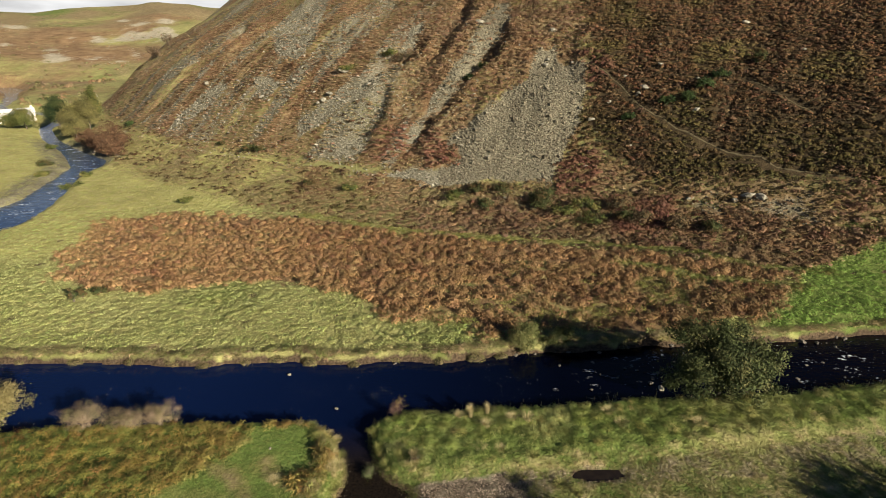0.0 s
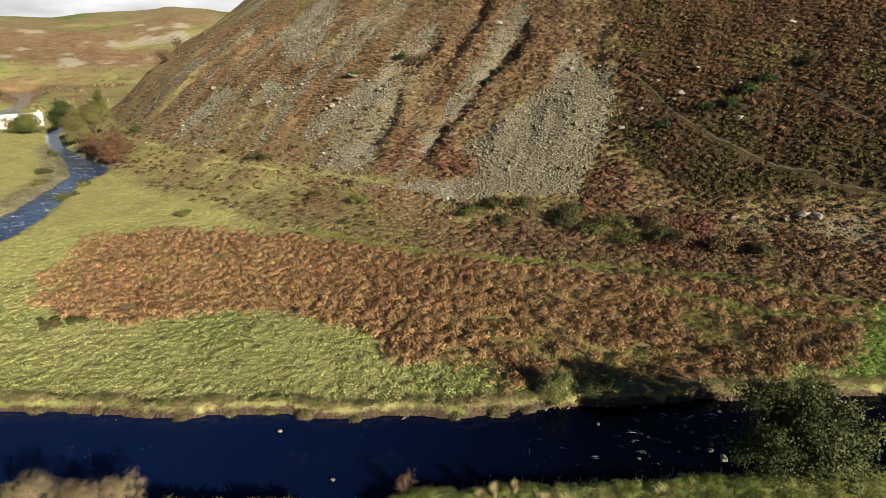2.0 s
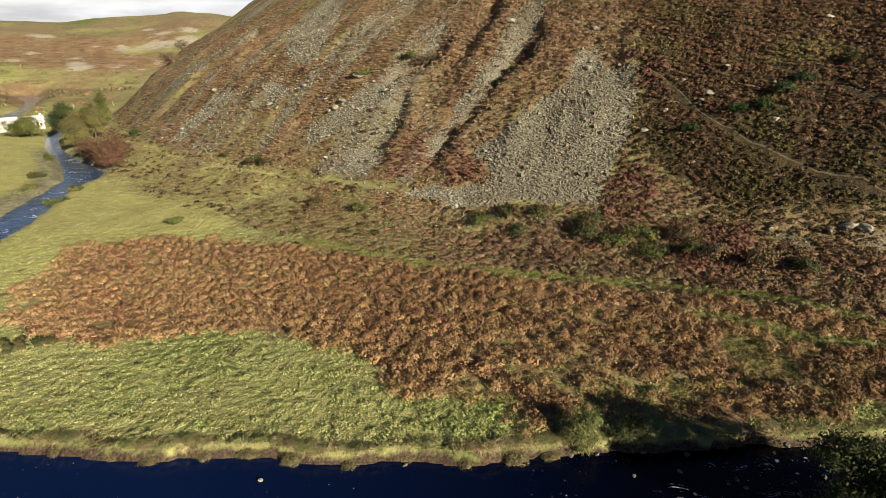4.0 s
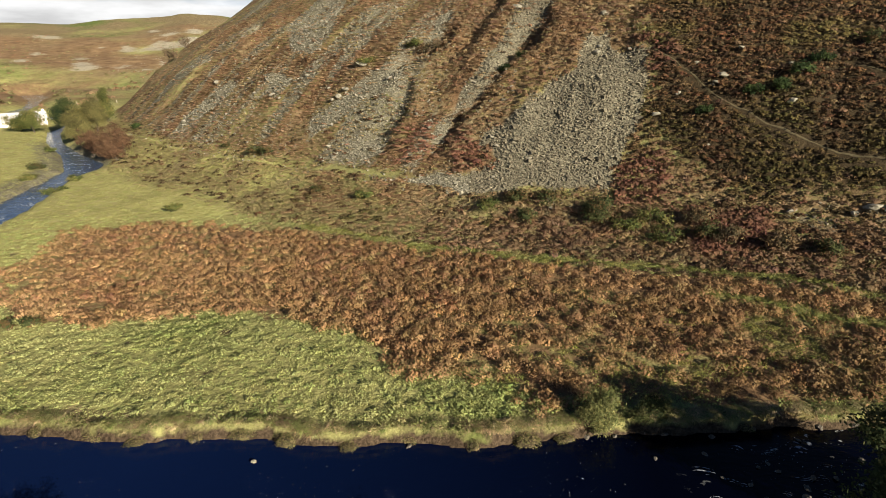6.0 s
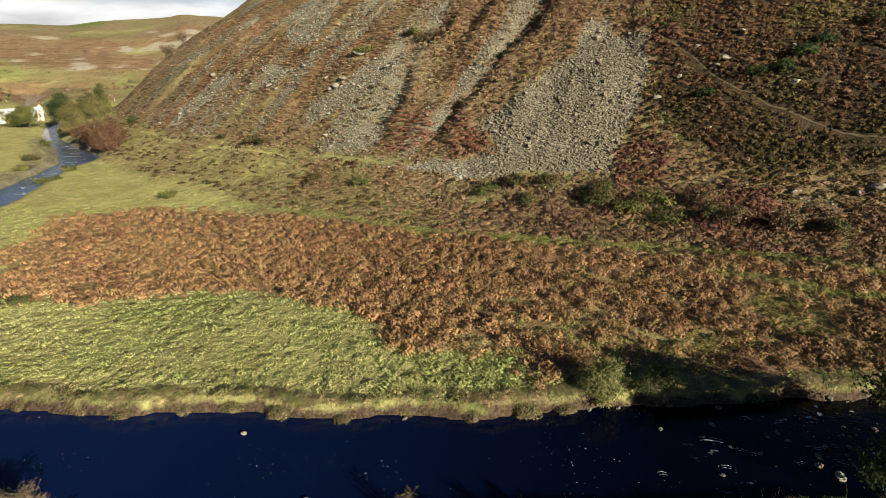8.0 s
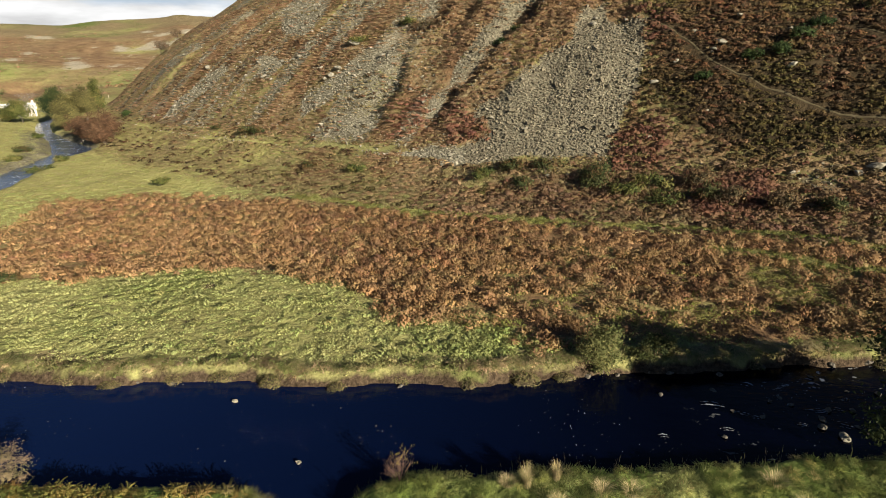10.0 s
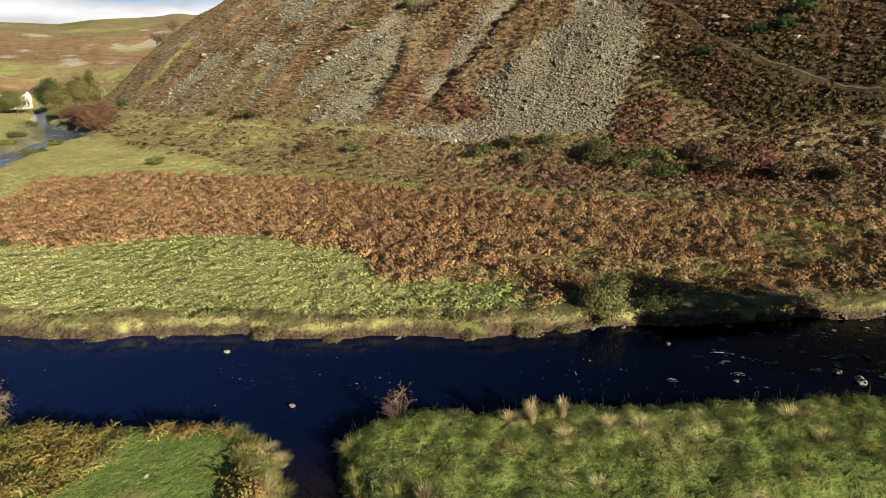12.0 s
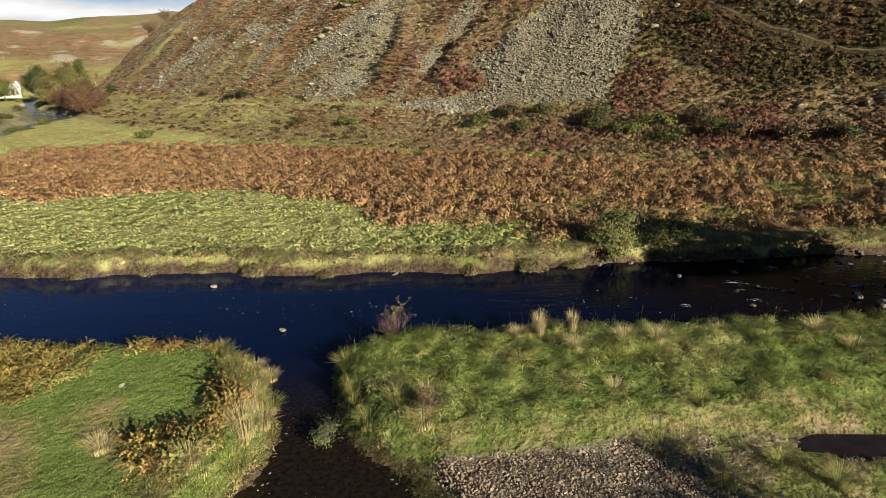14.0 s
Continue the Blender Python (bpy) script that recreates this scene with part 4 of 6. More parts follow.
tint = tints(len(x), [(0.24, 0.225, 0.10), (0.28, 0.22, 0.12), (0.33, 0.21, 0.12), (0.20, 0.195, 0.085)], [3, 3, 3, 2], 0.15)
far_scrub = scatter("far_scrub", CUSHIONS, x, y, rng.uniform(2.2, 5.0, len(x)) * (1 - 0.45 * ramp(450, 620, np.hypot(x, y))), tint, WOODY, 0.05, np.full(len(x), 1.1))
tagged(far_scrub, "olive and brown scrub dotting the far valley side", "scrub", kind="stuff")

# pale scree on the far valley side
PALE = stone_material("pale_far_scree", (0.26, 0.24, 0.19), (0.42, 0.385, 0.30), 0.1)
xs, ys = [], []
for px, py, wide, deep in FAR_PATCHES:
    k = int(0.9 * wide * deep)
    u, q = rng.normal(0, 0.6, k) * wide, rng.normal(0, 1.9, k) * deep
    q = q + 0.35 * deep * np.sin(u / wide * 4 + px)
    xs.append(px + 0.87 * u - 0.5 * q)
    ys.append(py + 0.5 * u + 0.87 * q)
x, y = np.concatenate(xs), np.concatenate(ys)
on = rng.uniform(0, 1, len(x)) < 0.45 + 0.8 * ramp(-0.4, 0.3, fractal(x, y, 12, 165, 3))
x, y = x[on], y[on]
far_scree = scatter("far_scree", [block(300 + s) for s in range(4)], x, y, rng.uniform(0.3, 0.8, len(x)), tints(len(x), [(0.3, 0.3, 0.3)], [1]), PALE, -0.02, np.full(len(x), 0.5))
tagged(far_scree, "pale scree patches on the far valley side", "scree", kind="stuff")

# meadow grass of the far bank
TUFTS = [joined((blades(4, 0.2, 0.02, 0.26, 80 + s, 1.0, 1.0), 1.0, 0.0), (cushion(34, 880 + s, 0.16, 0.088, 0.12, 0.3), 1.05, 0.0)) for s in range(6)]


def meadow_chance(x, y):
    b = bank_distance(x, y)
    return ramp(0.3, 0.6, b) * np.maximum(ramp(1.2, -0.6, area(x, y, BRACKEN_FIELD)) * ramp(-8, -16, foot_distance(x, y)), ramp(-0.5, 0.5, area(x, y, GREEN_FIELD))) * 0.9


x, y = strewn(-75, 60, 42, 92, 0.50, meadow_chance)
far = rng.uniform(0, 1, len(x)) < ramp(110, 60, y)
x, y = x[far], y[far]
b = bank_distance(x, y)
heap = lumps(x, y, 1.0, 97)
pale = np.clip(0.30 + 0.3 * heap + 0.6 * fractal(x, y, 9, 99, 2) + 0.3 * fractal(x, y, 2, 98, 2), 0, 1)[:, None]
tint = tints(len(x), [(0.365, 0.39, 0.16), (0.41, 0.42, 0.18), (0.30, 0.345, 0.125)], [4, 3, 2], 0.08)
tint = tint * (1 - 0.6 * pale) + 0.6 * pale * np.array([0.51, 0.49, 0.265])
lower = (0.4 * ramp(-14, 0, x) * ramp(54, 47, y))[:, None]
tint = tint * (1 - lower) + lower * tints(len(x), [(0.17, 0.235, 0.065), (0.30, 0.31, 0.11), (0.13, 0.19, 0.05)], [3, 2, 2], 0.15)
green = (0.85 * ramp(-0.5, 1.0, area(x, y, GREEN_FIELD)) * ramp(0.6, 1.6, b))[:, None]
tint = tint * (1 - green) + green * np.array([0.18, 0.31, 0.065])
straw = (ramp(1.3, 0.7, b + 0.8 * fractal(x, y, 2.5, 115, 2)) * 0.85)[:, None]
tint = tint * (1 - straw) + straw * tints(len(x), [(0.23, 0.18, 0.10), (0.15, 0.15, 0.055), (0.30, 0.24, 0.14), (0.11, 0.105, 0.04)], [3, 3, 1.5, 2], 0.2)
tint = tint * np.array([1.22, 1.25, 1.10])
meadow = scatter("meadow_grass", TUFTS, x, y, rng.uniform(0.6, 0.95, len(x)) * (0.6 + 0.45 * heap) * (1 + 0.6 * lower[:, 0]), tint, MEADOW_BLADE, 0, rng.uniform(0.6, 1.1, len(x)))
tagged(meadow, "tussocky pale green meadow grass on the far bank", "grass", kind="stuff")

# short green grass along the tracks through the bracken
x, y = strewn(-24, 48, 45, 102, 0.45, lambda x, y: np.maximum(ramp(1.6, 0.8, np.minimum(seg_distance(x, y, TRACK), seg_distance(x, y, TRACK_TWO)) + 0.6 * fractal(x, y, 2.5, 183, 2)), 0.8 * grassy(x, y) * ramp(-0.5, 0.5, area(x, y, BRACKEN_FIELD))))
tint = tints(len(x), [(0.36, 0.36, 0.105), (0.30, 0.32, 0.09), (0.42, 0.38, 0.14)], [3, 3, 2], 0.1)
tint = tint * (1 - 0.36 * ramp(6, 28, x))[:, None]
track_grass = scatter("track_grass", TUFTS, x, y, rng.uniform(0.5, 0.85, len(x)), tint, MEADOW_BLADE)
tagged(track_grass, "short green grass along the trodden tracks", "grass", kind="stuff")

# long grass hanging over the far bank
HANGING = [joined((blades(7, 0.30, 0.016, 0.18, 100 + s, 1.3, 1.2), 1.0, 0.0), (cushion(22, 580 + s, 0.5, 0.10, 0.12, 0.6, 0.0), 0.5, 0.0)) for s in range(5)]


def bank_chance(x, y):
    b = bank_distance(x, y)
    return ramp(0.22, 0.36, b) * ramp(1.0, 0.6, b) * ramp(-0.7, -0.2, fractal(x, y, 2.5, 101, 2))


x, y = strewn(-50, 46, 41, 49, 0.18, bank_chance)
tint = tints(len(x), [(0.29, 0.23, 0.13), (0.19, 0.185, 0.075), (0.12, 0.14, 0.048)], [3, 3, 3], 0.25)
clod = lumps(x, y, 1.25, 191)
tint = tint * (0.8 + 0.5 * clod)[:, None]
bank_grass = scatter("bank_grass", HANGING, x, y, rng.uniform(0.8, 1.1, len(x)) * (0.5 + 0.75 * clod), tint, RANK_BLADE)
tagged(bank_grass, "straw-coloured long grass hanging over the eroded river bank", "grass", kind="stuff")


# drooping mops of dead grass along the rim of the far bank
MOPS = [blades(60, 0.46, 0.012, 0.24, 600 + s, 1.9, 1.0) for s in range(6)]


def mop_chance(x, y):
    b = bank_distance(x, y)
    return ramp(0.2, 0.3, b) * ramp(1.0, 0.7, b) * ramp(-0.4, 0.1, fractal(x, y, 3.0, 195, 2))


x, y = strewn(-50, 46, 41, 49, 0.23, mop_chance)
tint = tints(len(x), [(0.38, 0.30, 0.165), (0.25, 0.24, 0.10), (0.16, 0.185, 0.06), (0.28, 0.21, 0.12)], [3, 3, 3, 2], 0.3)
mops = scatter("hanging_grass", MOPS, x, y, rng.uniform(0.6, 1.25, len(x)), tint, RANK_BLADE)
tagged(mops, "dead tan grass drooping over the rim of the river bank", "grass", kind="stuff")


# rank grass of the near bank, right of the creek
def rank_chance(x, y):
    b = bank_distance(x, y)
    lane = ramp(28.0, 28.8, y + 0.35 * fractal(x, y, 3, 103, 2) - 0.13 * x)
    dry = ramp(1.25, 1.5, np.hypot((x - PUDDLE[0]) / PUDDLE[2], (y - PUDDLE[1]) / PUDDLE[3])) * ramp(0.9, 1.1, np.hypot((x - PUDDLE[0]) / PUDDLE[2], (y - PUDDLE[1] + 0.5) / (PUDDLE[3] + 0.9)))
    return ramp(0.0, 0.35, b) * ramp(-7, -6, x) * ramp(41, 40, y) * np.maximum(lane, 0.35 * ramp(5, 9, x)) * dry * 0.97


RANK = [joined((blades(20, 0.27, 0.008, 0.2, 120 + s, 1.3, 1.1), 1.0, 0.0), (cushion(30, 440 + s, 0.5, 0.038, 0.12, 0.8, 0.0), 0.5, 0.0)) for s in range(6)]
x, y = strewn(-8, 46, 26, 41, 0.265, rank_chance)
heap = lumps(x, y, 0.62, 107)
pale = (ramp(-0.1, 0.7, fractal(x, y, 2.2, 105, 3) + 0.25 * heap) * (1 - 0.5 * ramp(6, 12, x)))[:, None]
tint = tints(len(x), [(0.135, 0.19, 0.046), (0.21, 0.255, 0.068), (0.31, 0.31, 0.10)], [4, 4, 2.5], 0.14)
tint = tint * (1 - 0.5 * pale) + 0.5 * pale * np.array([0.46, 0.41, 0.18])
low = (ramp(30.4, 29.0, y - 0.13 * x + 0.6 * fractal(x, y, 2, 137, 2)) * 0.8)[:, None]
tint = tint * (1 - low) + low * tints(len(x), [(0.27, 0.225, 0.08), (0.20, 0.20, 0.06), (0.32, 0.25, 0.11), (0.13, 0.17, 0.042)], [3, 3, 2, 1.5], 0.15)
# shade of the gaps between lumps put into the tint; darker rightwards too
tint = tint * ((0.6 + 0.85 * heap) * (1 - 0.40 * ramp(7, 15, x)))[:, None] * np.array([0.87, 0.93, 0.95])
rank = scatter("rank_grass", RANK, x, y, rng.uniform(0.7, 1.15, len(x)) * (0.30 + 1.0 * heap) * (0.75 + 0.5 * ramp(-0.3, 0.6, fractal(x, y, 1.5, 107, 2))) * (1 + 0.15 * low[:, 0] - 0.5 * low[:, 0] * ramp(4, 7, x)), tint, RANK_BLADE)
tagged(rank, "rank green and yellowing grass on the near river bank", "grass", kind="stuff")

# larger tufts standing out of the rank grass
BIG_RANK = [joined((blades(80, 0.44, 0.009, 0.30, 640 + s, 1.3, 1.0), 1.0, 0.0), (cushion(50, 660 + s, 0.5, 0.032, 0.12, 0.9, 0.0), 0.75, 0.0)) for s in range(5)]
x, y = strewn(-6, 46, 27, 41, 0.78, lambda x, y: rank_chance(x, y) * ramp(28.8, 29.6, y - 0.13 * x) * ramp(-0.5, 0.2, fractal(x, y, 2.5, 109, 2)))
tint = tints(len(x), [(0.21, 0.25, 0.065), (0.32, 0.31, 0.10), (0.16, 0.21, 0.052), (0.40, 0.34, 0.15)], [4, 3, 3, 1], 0.15)
tufts = scatter("grass_tufts", BIG_RANK, x, y, rng.uniform(0.6, 1.25, len(x)), tint, RANK_BLADE, 0.02, rng.uniform(0.7, 1.0, len(x)))
tagged(tufts, "larger green and yellow tufts standing in the rank grass", "grass", kind="stuff")

# thin trodden turf on the gravelly lane
def lane_chance(x, y):
    u = y - 0.13 * x + 0.3 * fractal(x, y, 2, 131, 2)
    dry = ramp(1.0, 1.15, np.hypot((x - PUDDLE[0]) / PUDDLE[2], (y - PUDDLE[1]) / PUDDLE[3]))
    return ramp(3.5, 6.5, x + fractal(x, y, 2, 133, 2)) * ramp(29.4, 28.6, u) * dry * (0.35 + 0.5 * ramp(-0.3, 0.4, fractal(x, y, 1.2, 135, 3)))


x, y = strewn(3, 30, 25, 33.5, 0.19, lane_chance)
tint = tints(len(x), [(0.15, 0.145, 0.05), (0.22, 0.19, 0.075), (0.12, 0.14, 0.04), (0.30, 0.25, 0.12)], [4, 3, 2, 1.3], 0.2)
lane = scatter("lane_turf", [blades(14, 0.12, 0.010, 0.11, 460 + s, 1.2) for s in range(5)], x, y, rng.uniform(0.6, 1.3, len(x)), tint, BLADE)
tagged(lane, "thin brown-green turf on the trodden gravel", "grass", kind="stuff")

# dry seed stalks along the rim of the near bank
STALKS = [blades(5, 0.85, 0.008, 0.12, 180 + s, 0.15, 0.25) for s in range(4)]
x, y = strewn(-6, 40, 32, 41, 0.5, lambda x, y: ramp(0.1, 0.4, bank_distance(x, y)) * ramp(1.6, 0.9, bank_distance(x, y)) * 0.55 + 0.012)
tint = tints(len(x), [(0.34, 0.30, 0.15), (0.24, 0.25, 0.10), (0.42, 0.36, 0.20)], [2, 2, 1], 0.2)
stalks = scatter("seed_stalks", STALKS, x, y, rng.uniform(0.6, 1.25, len(x)), tint, BLADE)
tagged(stalks, "dry upright seed stalks along the near bank", "grass", kind="stuff")

# golden bracken and short turf, left of the creek
GOLD_AREAS = [[(-40, 34.2), (-40, 25), (-21, 25), (-17, 29), (-15.2, 30.6), (-14.6, 33.6)],
              [(-14.3, 33.9), (-14.2, 33.1), (-10.6, 33.3), (-10.6, 34.0)],
              [(-9.9, 33.4), (-9.9, 32.4), (-9.0, 32.2), (-9.0, 33.2)],
              [(-9.6, 31.2), (-9.2, 29.2), (-10.6, 27.6), (-9.6, 26.4), (-8.4, 27.6), (-8.2, 30.4), (-8.8, 31.3)]]


def gold_chance(x, y):
    a = np.max([area(x, y, p) for p in GOLD_AREAS], axis=0)
    return ramp(-0.25, 0.35, a + 0.45 * fractal(x, y, 2, 109, 2)) * ramp(0.2, 0.6, bank_distance(x, y)) * 0.95


x, y = strewn(-42, -7, 25, 35.2, 0.36, gold_chance)
tint = tints(len(x), [(0.28, 0.20, 0.06), (0.235, 0.135, 0.052), (0.175, 0.175, 0.048), (0.09, 0.11, 0.03)], [3, 1.5, 4, 3], 0.2)
GOLD_FERNS = [joined((cushion(72, 420 + s, 0.62, 0.052, 0.13, 0.5, 0.0), 1.0, 0.0), (feathers(9, 0.8, 0.11, 58, 95, 190 + s, 6), 1.0, 0.0)) for s in range(6)]
sere = ramp(-0.3, 0.4, fractal(x, y, 4, 119, 2))[:, None]
tint = tint * (1 - 0.5 * sere) + 0.5 * sere * np.where(rng.uniform(0, 1, (len(x), 1)) < 0.2, np.array([[0.32, 0.185, 0.068]]), np.array([[0.18, 0.18, 0.05]]))
tint = tint * np.array([1.7, 1.75, 1.7])
near_gold = ramp(-21, -15, x)[:, None]
tint = tint * (1 - 0.75 * near_gold) + 0.75 * near_gold * tints(len(x), [(0.42, 0.30, 0.10), (0.40, 0.34, 0.115), (0.28, 0.29, 0.09), (0.38, 0.225, 0.09)], [3, 3, 2.5, 2.5], 0.15)
gold_fern = scatter("golden_bracken", GOLD_FERNS, x, y, rng.uniform(0.5, 0.78, len(x)) * (0.62 + 0.55 * lumps(x, y, 1.2, 189)) * (1 + 0.4 * ramp(-12, -10, x)), tint, FERN)
tagged(gold_fern, "yellowing golden bracken on the near bank beside the creek", "bracken", kind="stuff")


def lawn_chance(x, y):
    a = np.max([area(x, y, p) for p in GOLD_AREAS], axis=0)
    return ramp(0.0, 0.3, bank_distance(x, y)) * ramp(0.2, -0.3, a) * ramp(-6.8, -7.2, x)


x, y = strewn(-22, -7, 26, 35, 0.15, lawn_chance)
edge = ramp(0.9, 0.25, bank_distance(x, y))
TURFS = [blades(16, 0.08, 0.007, 0.12, 160 + s, 1.2, 1.1) for s in range(5)]
tint = tints(len(x), [(0.28, 0.44, 0.115), (0.33, 0.47, 0.13), (0.42, 0.50, 0.165)], [4, 4, 2.5], 0.08)
pale = (0.75 * np.maximum(edge, 0.95 * ramp(0.0, 0.4, fractal(x, y, 3.2, 111, 3) + 0.25 * ramp(30.5, 28, y))))[:, None]
worn = np.minimum(seg_distance(x, y, [(-9.8, 27.0), (-11, 28.0), (-13, 29.4)]), seg_distance(x, y, [(-18, 30), (-14.8, 28.3), (-13.2, 26.3)])) + 0.7 * fractal(x, y, 1.4, 143, 3)
pale = np.maximum(pale, 0.85 * ramp(1.0, 0.2, worn)[:, None])
tint = tint * (1 - pale) + pale * np.array([0.50, 0.43, 0.18])
lawn = scatter("grazed_turf", TURFS, x, y, rng.uniform(0.7, 1.2, len(x)) * (1 + 1.2 * edge), tint, MEADOW_BLADE)
tagged(lawn, "short grazed green turf on the spit beside the creek", "grass", kind="stuff")

# long pale grass along the rim of the spit
x, y = strewn(-14, -6, 25.5, 35, 0.24, lambda x, y: ramp(0.0, 0.25, bank_distance(x, y)) * ramp(1.15 + 0.9 * ramp(-10.5, -9.5, x), 0.6 + 0.8 * ramp(-10.5, -9.5, x), bank_distance(x, y) + 0.5 * fractal(x, y, 1.5, 139, 2)) * ramp(-6.4, -7.0, x) * ramp(-14, -11, x) * 0.9)
tint = tints(len(x), [(0.40, 0.34, 0.16), (0.30, 0.28, 0.10), (0.17, 0.20, 0.05), (0.46, 0.38, 0.20)], [3, 3, 2, 1], 0.2)
rim_grass = scatter("rim_grass", [blades(26, 0.42, 0.011, 0.18, 170 + s, 1.0) for s in range(5)], x, y, rng.uniform(0.6, 1.2, len(x)), tint, BLADE)
tagged(rim_grass, "long yellow grass along the rim of the spit", "grass", kind="stuff")

# dark grass hanging into the creek from the other bank
x, y = strewn(-7, 0, 25.5, 35.5, 0.2, lambda x, y: ramp(-0.1, 0.08, bank_distance(x, y)) * ramp(0.75, 0.4, bank_distance(x, y)) * ramp(-6.9, -6.4, x))
tint = tints(len(x), [(0.10, 0.135, 0.036), (0.17, 0.17, 0.055), (0.065, 0.09, 0.026), (0.28, 0.235, 0.10)], [4, 3, 3, 1.5], 0.2)
creek_grass = scatter("creek_grass", [blades(30, 0.34, 0.007, 0.2, 270 + s, 1.3) for s in range(5)], x, y, rng.uniform(0.5, 1.0, len(x)), tint, BLADE)
tagged(creek_grass, "dark green grass hanging over the creek's edge", "grass", kind="stuff")

# narrow trodden paths across the heather
PATH_SOIL = stone_material("trodden_soil", (0.055, 0.046, 0.024), (0.14, 0.115, 0.062), 0.05)


def trodden_path(line, wide, seed):
    pts = []
    for (ax, ay), (bx, by) in zip(line, line[1:]):
        k = max(2, int(math.hypot(bx - ax, by - ay) / 0.5))
        pts += [(ax + (bx - ax) * i / k, ay + (by - ay) * i / k) for i in range(k)]
    p = np.array(pts + [line[-1]])
    way = np.gradient(p, axis=0)
    across = np.stack([-way[:, 1], way[:, 0]], -1) / np.linalg.norm(way, axis=1)[:, None]
    p = p + across * (0.6 * fractal(p[:, 0], p[:, 1], 4.0, seed, 3))[:, None]
    half = wide * (0.5 + 0.25 * fractal(p[:, 0], p[:, 1], 1.5, seed + 1, 2))[:, None]
    rows = np.stack([p - across * half, p - 0.4 * across * half, p + 0.4 * across * half, p + across * half], 1)
    z = height(rows[..., 0], rows[..., 1]) + np.array([0.0, 0.05, 0.05, 0.0])
    i = (np.arange(len(p) - 1)[:, None] * 4 + np.arange(3)[None]).ravel()
    me = mesh_from("path", np.concatenate([rows, z[..., None]], -1).reshape(-1, 3), np.stack([i, i + 1, i + 5, i + 4], -1), PATH_SOIL, True)
    tagged(new("path", me), "narrow trodden earth path across the heather", "path", kind="structure")


trodden_path(TROD, 0.21, 401)
trodden_path(TROD_TWO, 0.18, 405)

# shingle by the creek and in its bed
BLOCKS = [block(s) for s in range(8)]


def shingle_chance(x, y):
    one, two = cover_at(x, y)
    b = bank_distance(x, y)
    bed = ramp(0.3, 0.0, b) * ramp(32.5, 30, y) * ramp(-9, -8, x) * ramp(0, -1.5, x) * 0.14
    return np.maximum(ramp(0.35, 0.6, one[:, 2]) * ramp(0, 0.3, b), bed)


x, y = strewn(-9, 14, 25.8, 32.5, 0.078, shingle_chance)
tint = tints(len(x), [(0.3, 0.3, 0.3)], [1])
shingle = scatter("shingle", BLOCKS, x, y, 0.028 + 0.05 * rng.uniform(0, 1, len(x)) ** 3, tint, SHINGLE, -0.1)
tagged(shingle, "pale grey and brown shingle beside the creek", "shingle", kind="stuff")


# scree: loose stones; the lowest and nearest of the main fan stand apart
def scree_chance(x, y):
    main = np.max([area(x, y, p) for p in SCREES], axis=0) + 1.9 * fractal(x, y, 4, 47, 3)
    one, two = cover_at(x, y)
    return (1 - 0.5 * ramp(31, 34, x)) * np.maximum(ramp(-0.9, 0.9, main) * np.where(area(x, y, FAN) > -1.5, 0.97, (0.62 + 0.35 * ramp(-0.3, 0.4, fractal(x, y, 5, 113, 3)))), np.maximum(0.55 * ramp(0.3, 0.62, one[:, 2]), 0.13 * ramp(30, 10, x) * ramp(-0.3, 0.4, fractal(x, y, 9, 185, 3)))) * ramp(-1, 1.5, foot_distance(x, y) + 1.5)


x, y = strewn(-130, 60, 68, 215, 0.33, scree_chance)
keep = rng.uniform(0, 1, len(x)) < ramp(230, 110, np.hypot(x, y))
x, y = x[keep], y[keep]
big = rng.uniform(0, 1, len(x))
size = 0.15 + 0.18 * big + 0.35 * (big > 0.985) * rng.uniform(0.3, 1, len(x))
size *= 1 + 0.15 * ramp(112, 90, y) * (area(x, y, FAN) > 0)
near_ones = np.where((area(x, y, FAN) > 0.3) & (y < 93.5))[0]
near_ones = near_ones[np.argsort(y[near_ones] + 0.5 * x[near_ones])][:300]
rest = np.ones(len(x), bool)
rest[near_ones] = False
scree = tagged(new("scree"), "fan of loose grey angular stones on the hillside", "scree")
scree.location = (12, 92, float(height(np.array([12.0]), np.array([92.0]))[0]))
fan = rest & (x > -1)
rubble = scatter("rubble", BLOCKS, x[fan], y[fan], size[fan], tints(int(fan.sum()), [(0.3, 0.3, 0.3)], [1]), SCREE, -0.12)
rubble.parent = scree
rubble.matrix_parent_inverse = Matrix.Translation(-scree.location)
tagged(rubble, kind="stuff")
side = rest & (x <= -1)
side_scree = scatter("side_scree", BLOCKS, x[side], y[side], 0.9 * size[side], tints(int(side.sum()), [(0.3, 0.3, 0.3)], [1]), PALE_SCREE, -0.12)
tagged(side_scree, "streaks of pale loose stones running down the hillside", "scree", kind="stuff")
stone_meshes = [mesh_from("stone", v, f, SCREE) for v, f in BLOCKS]
zs = height(x[near_ones], y[near_ones])
for k, i in enumerate(near_ones):
    o = new("stone", stone_meshes[k % len(stone_meshes)])
    o.parent = scree
    o.location = Vector((x[i], y[i], zs[k] + 0.12 * size[i])) - scree.location
    o.rotation_euler = (0.3 * big[i], 0.2, 6.28 * big[i] * 7)
    o.scale = (size[i],) * 3


# ---- single plants, boulders, the far cottage ----
def z_at(x, y):
    return float(height(np.array([float(x)]), np.array([float(y)]))[0])


def part(name, me, parent, label=""):
    o = new(name, me)
    o.parent = parent
    if label:
        o["label"] = label
    return o


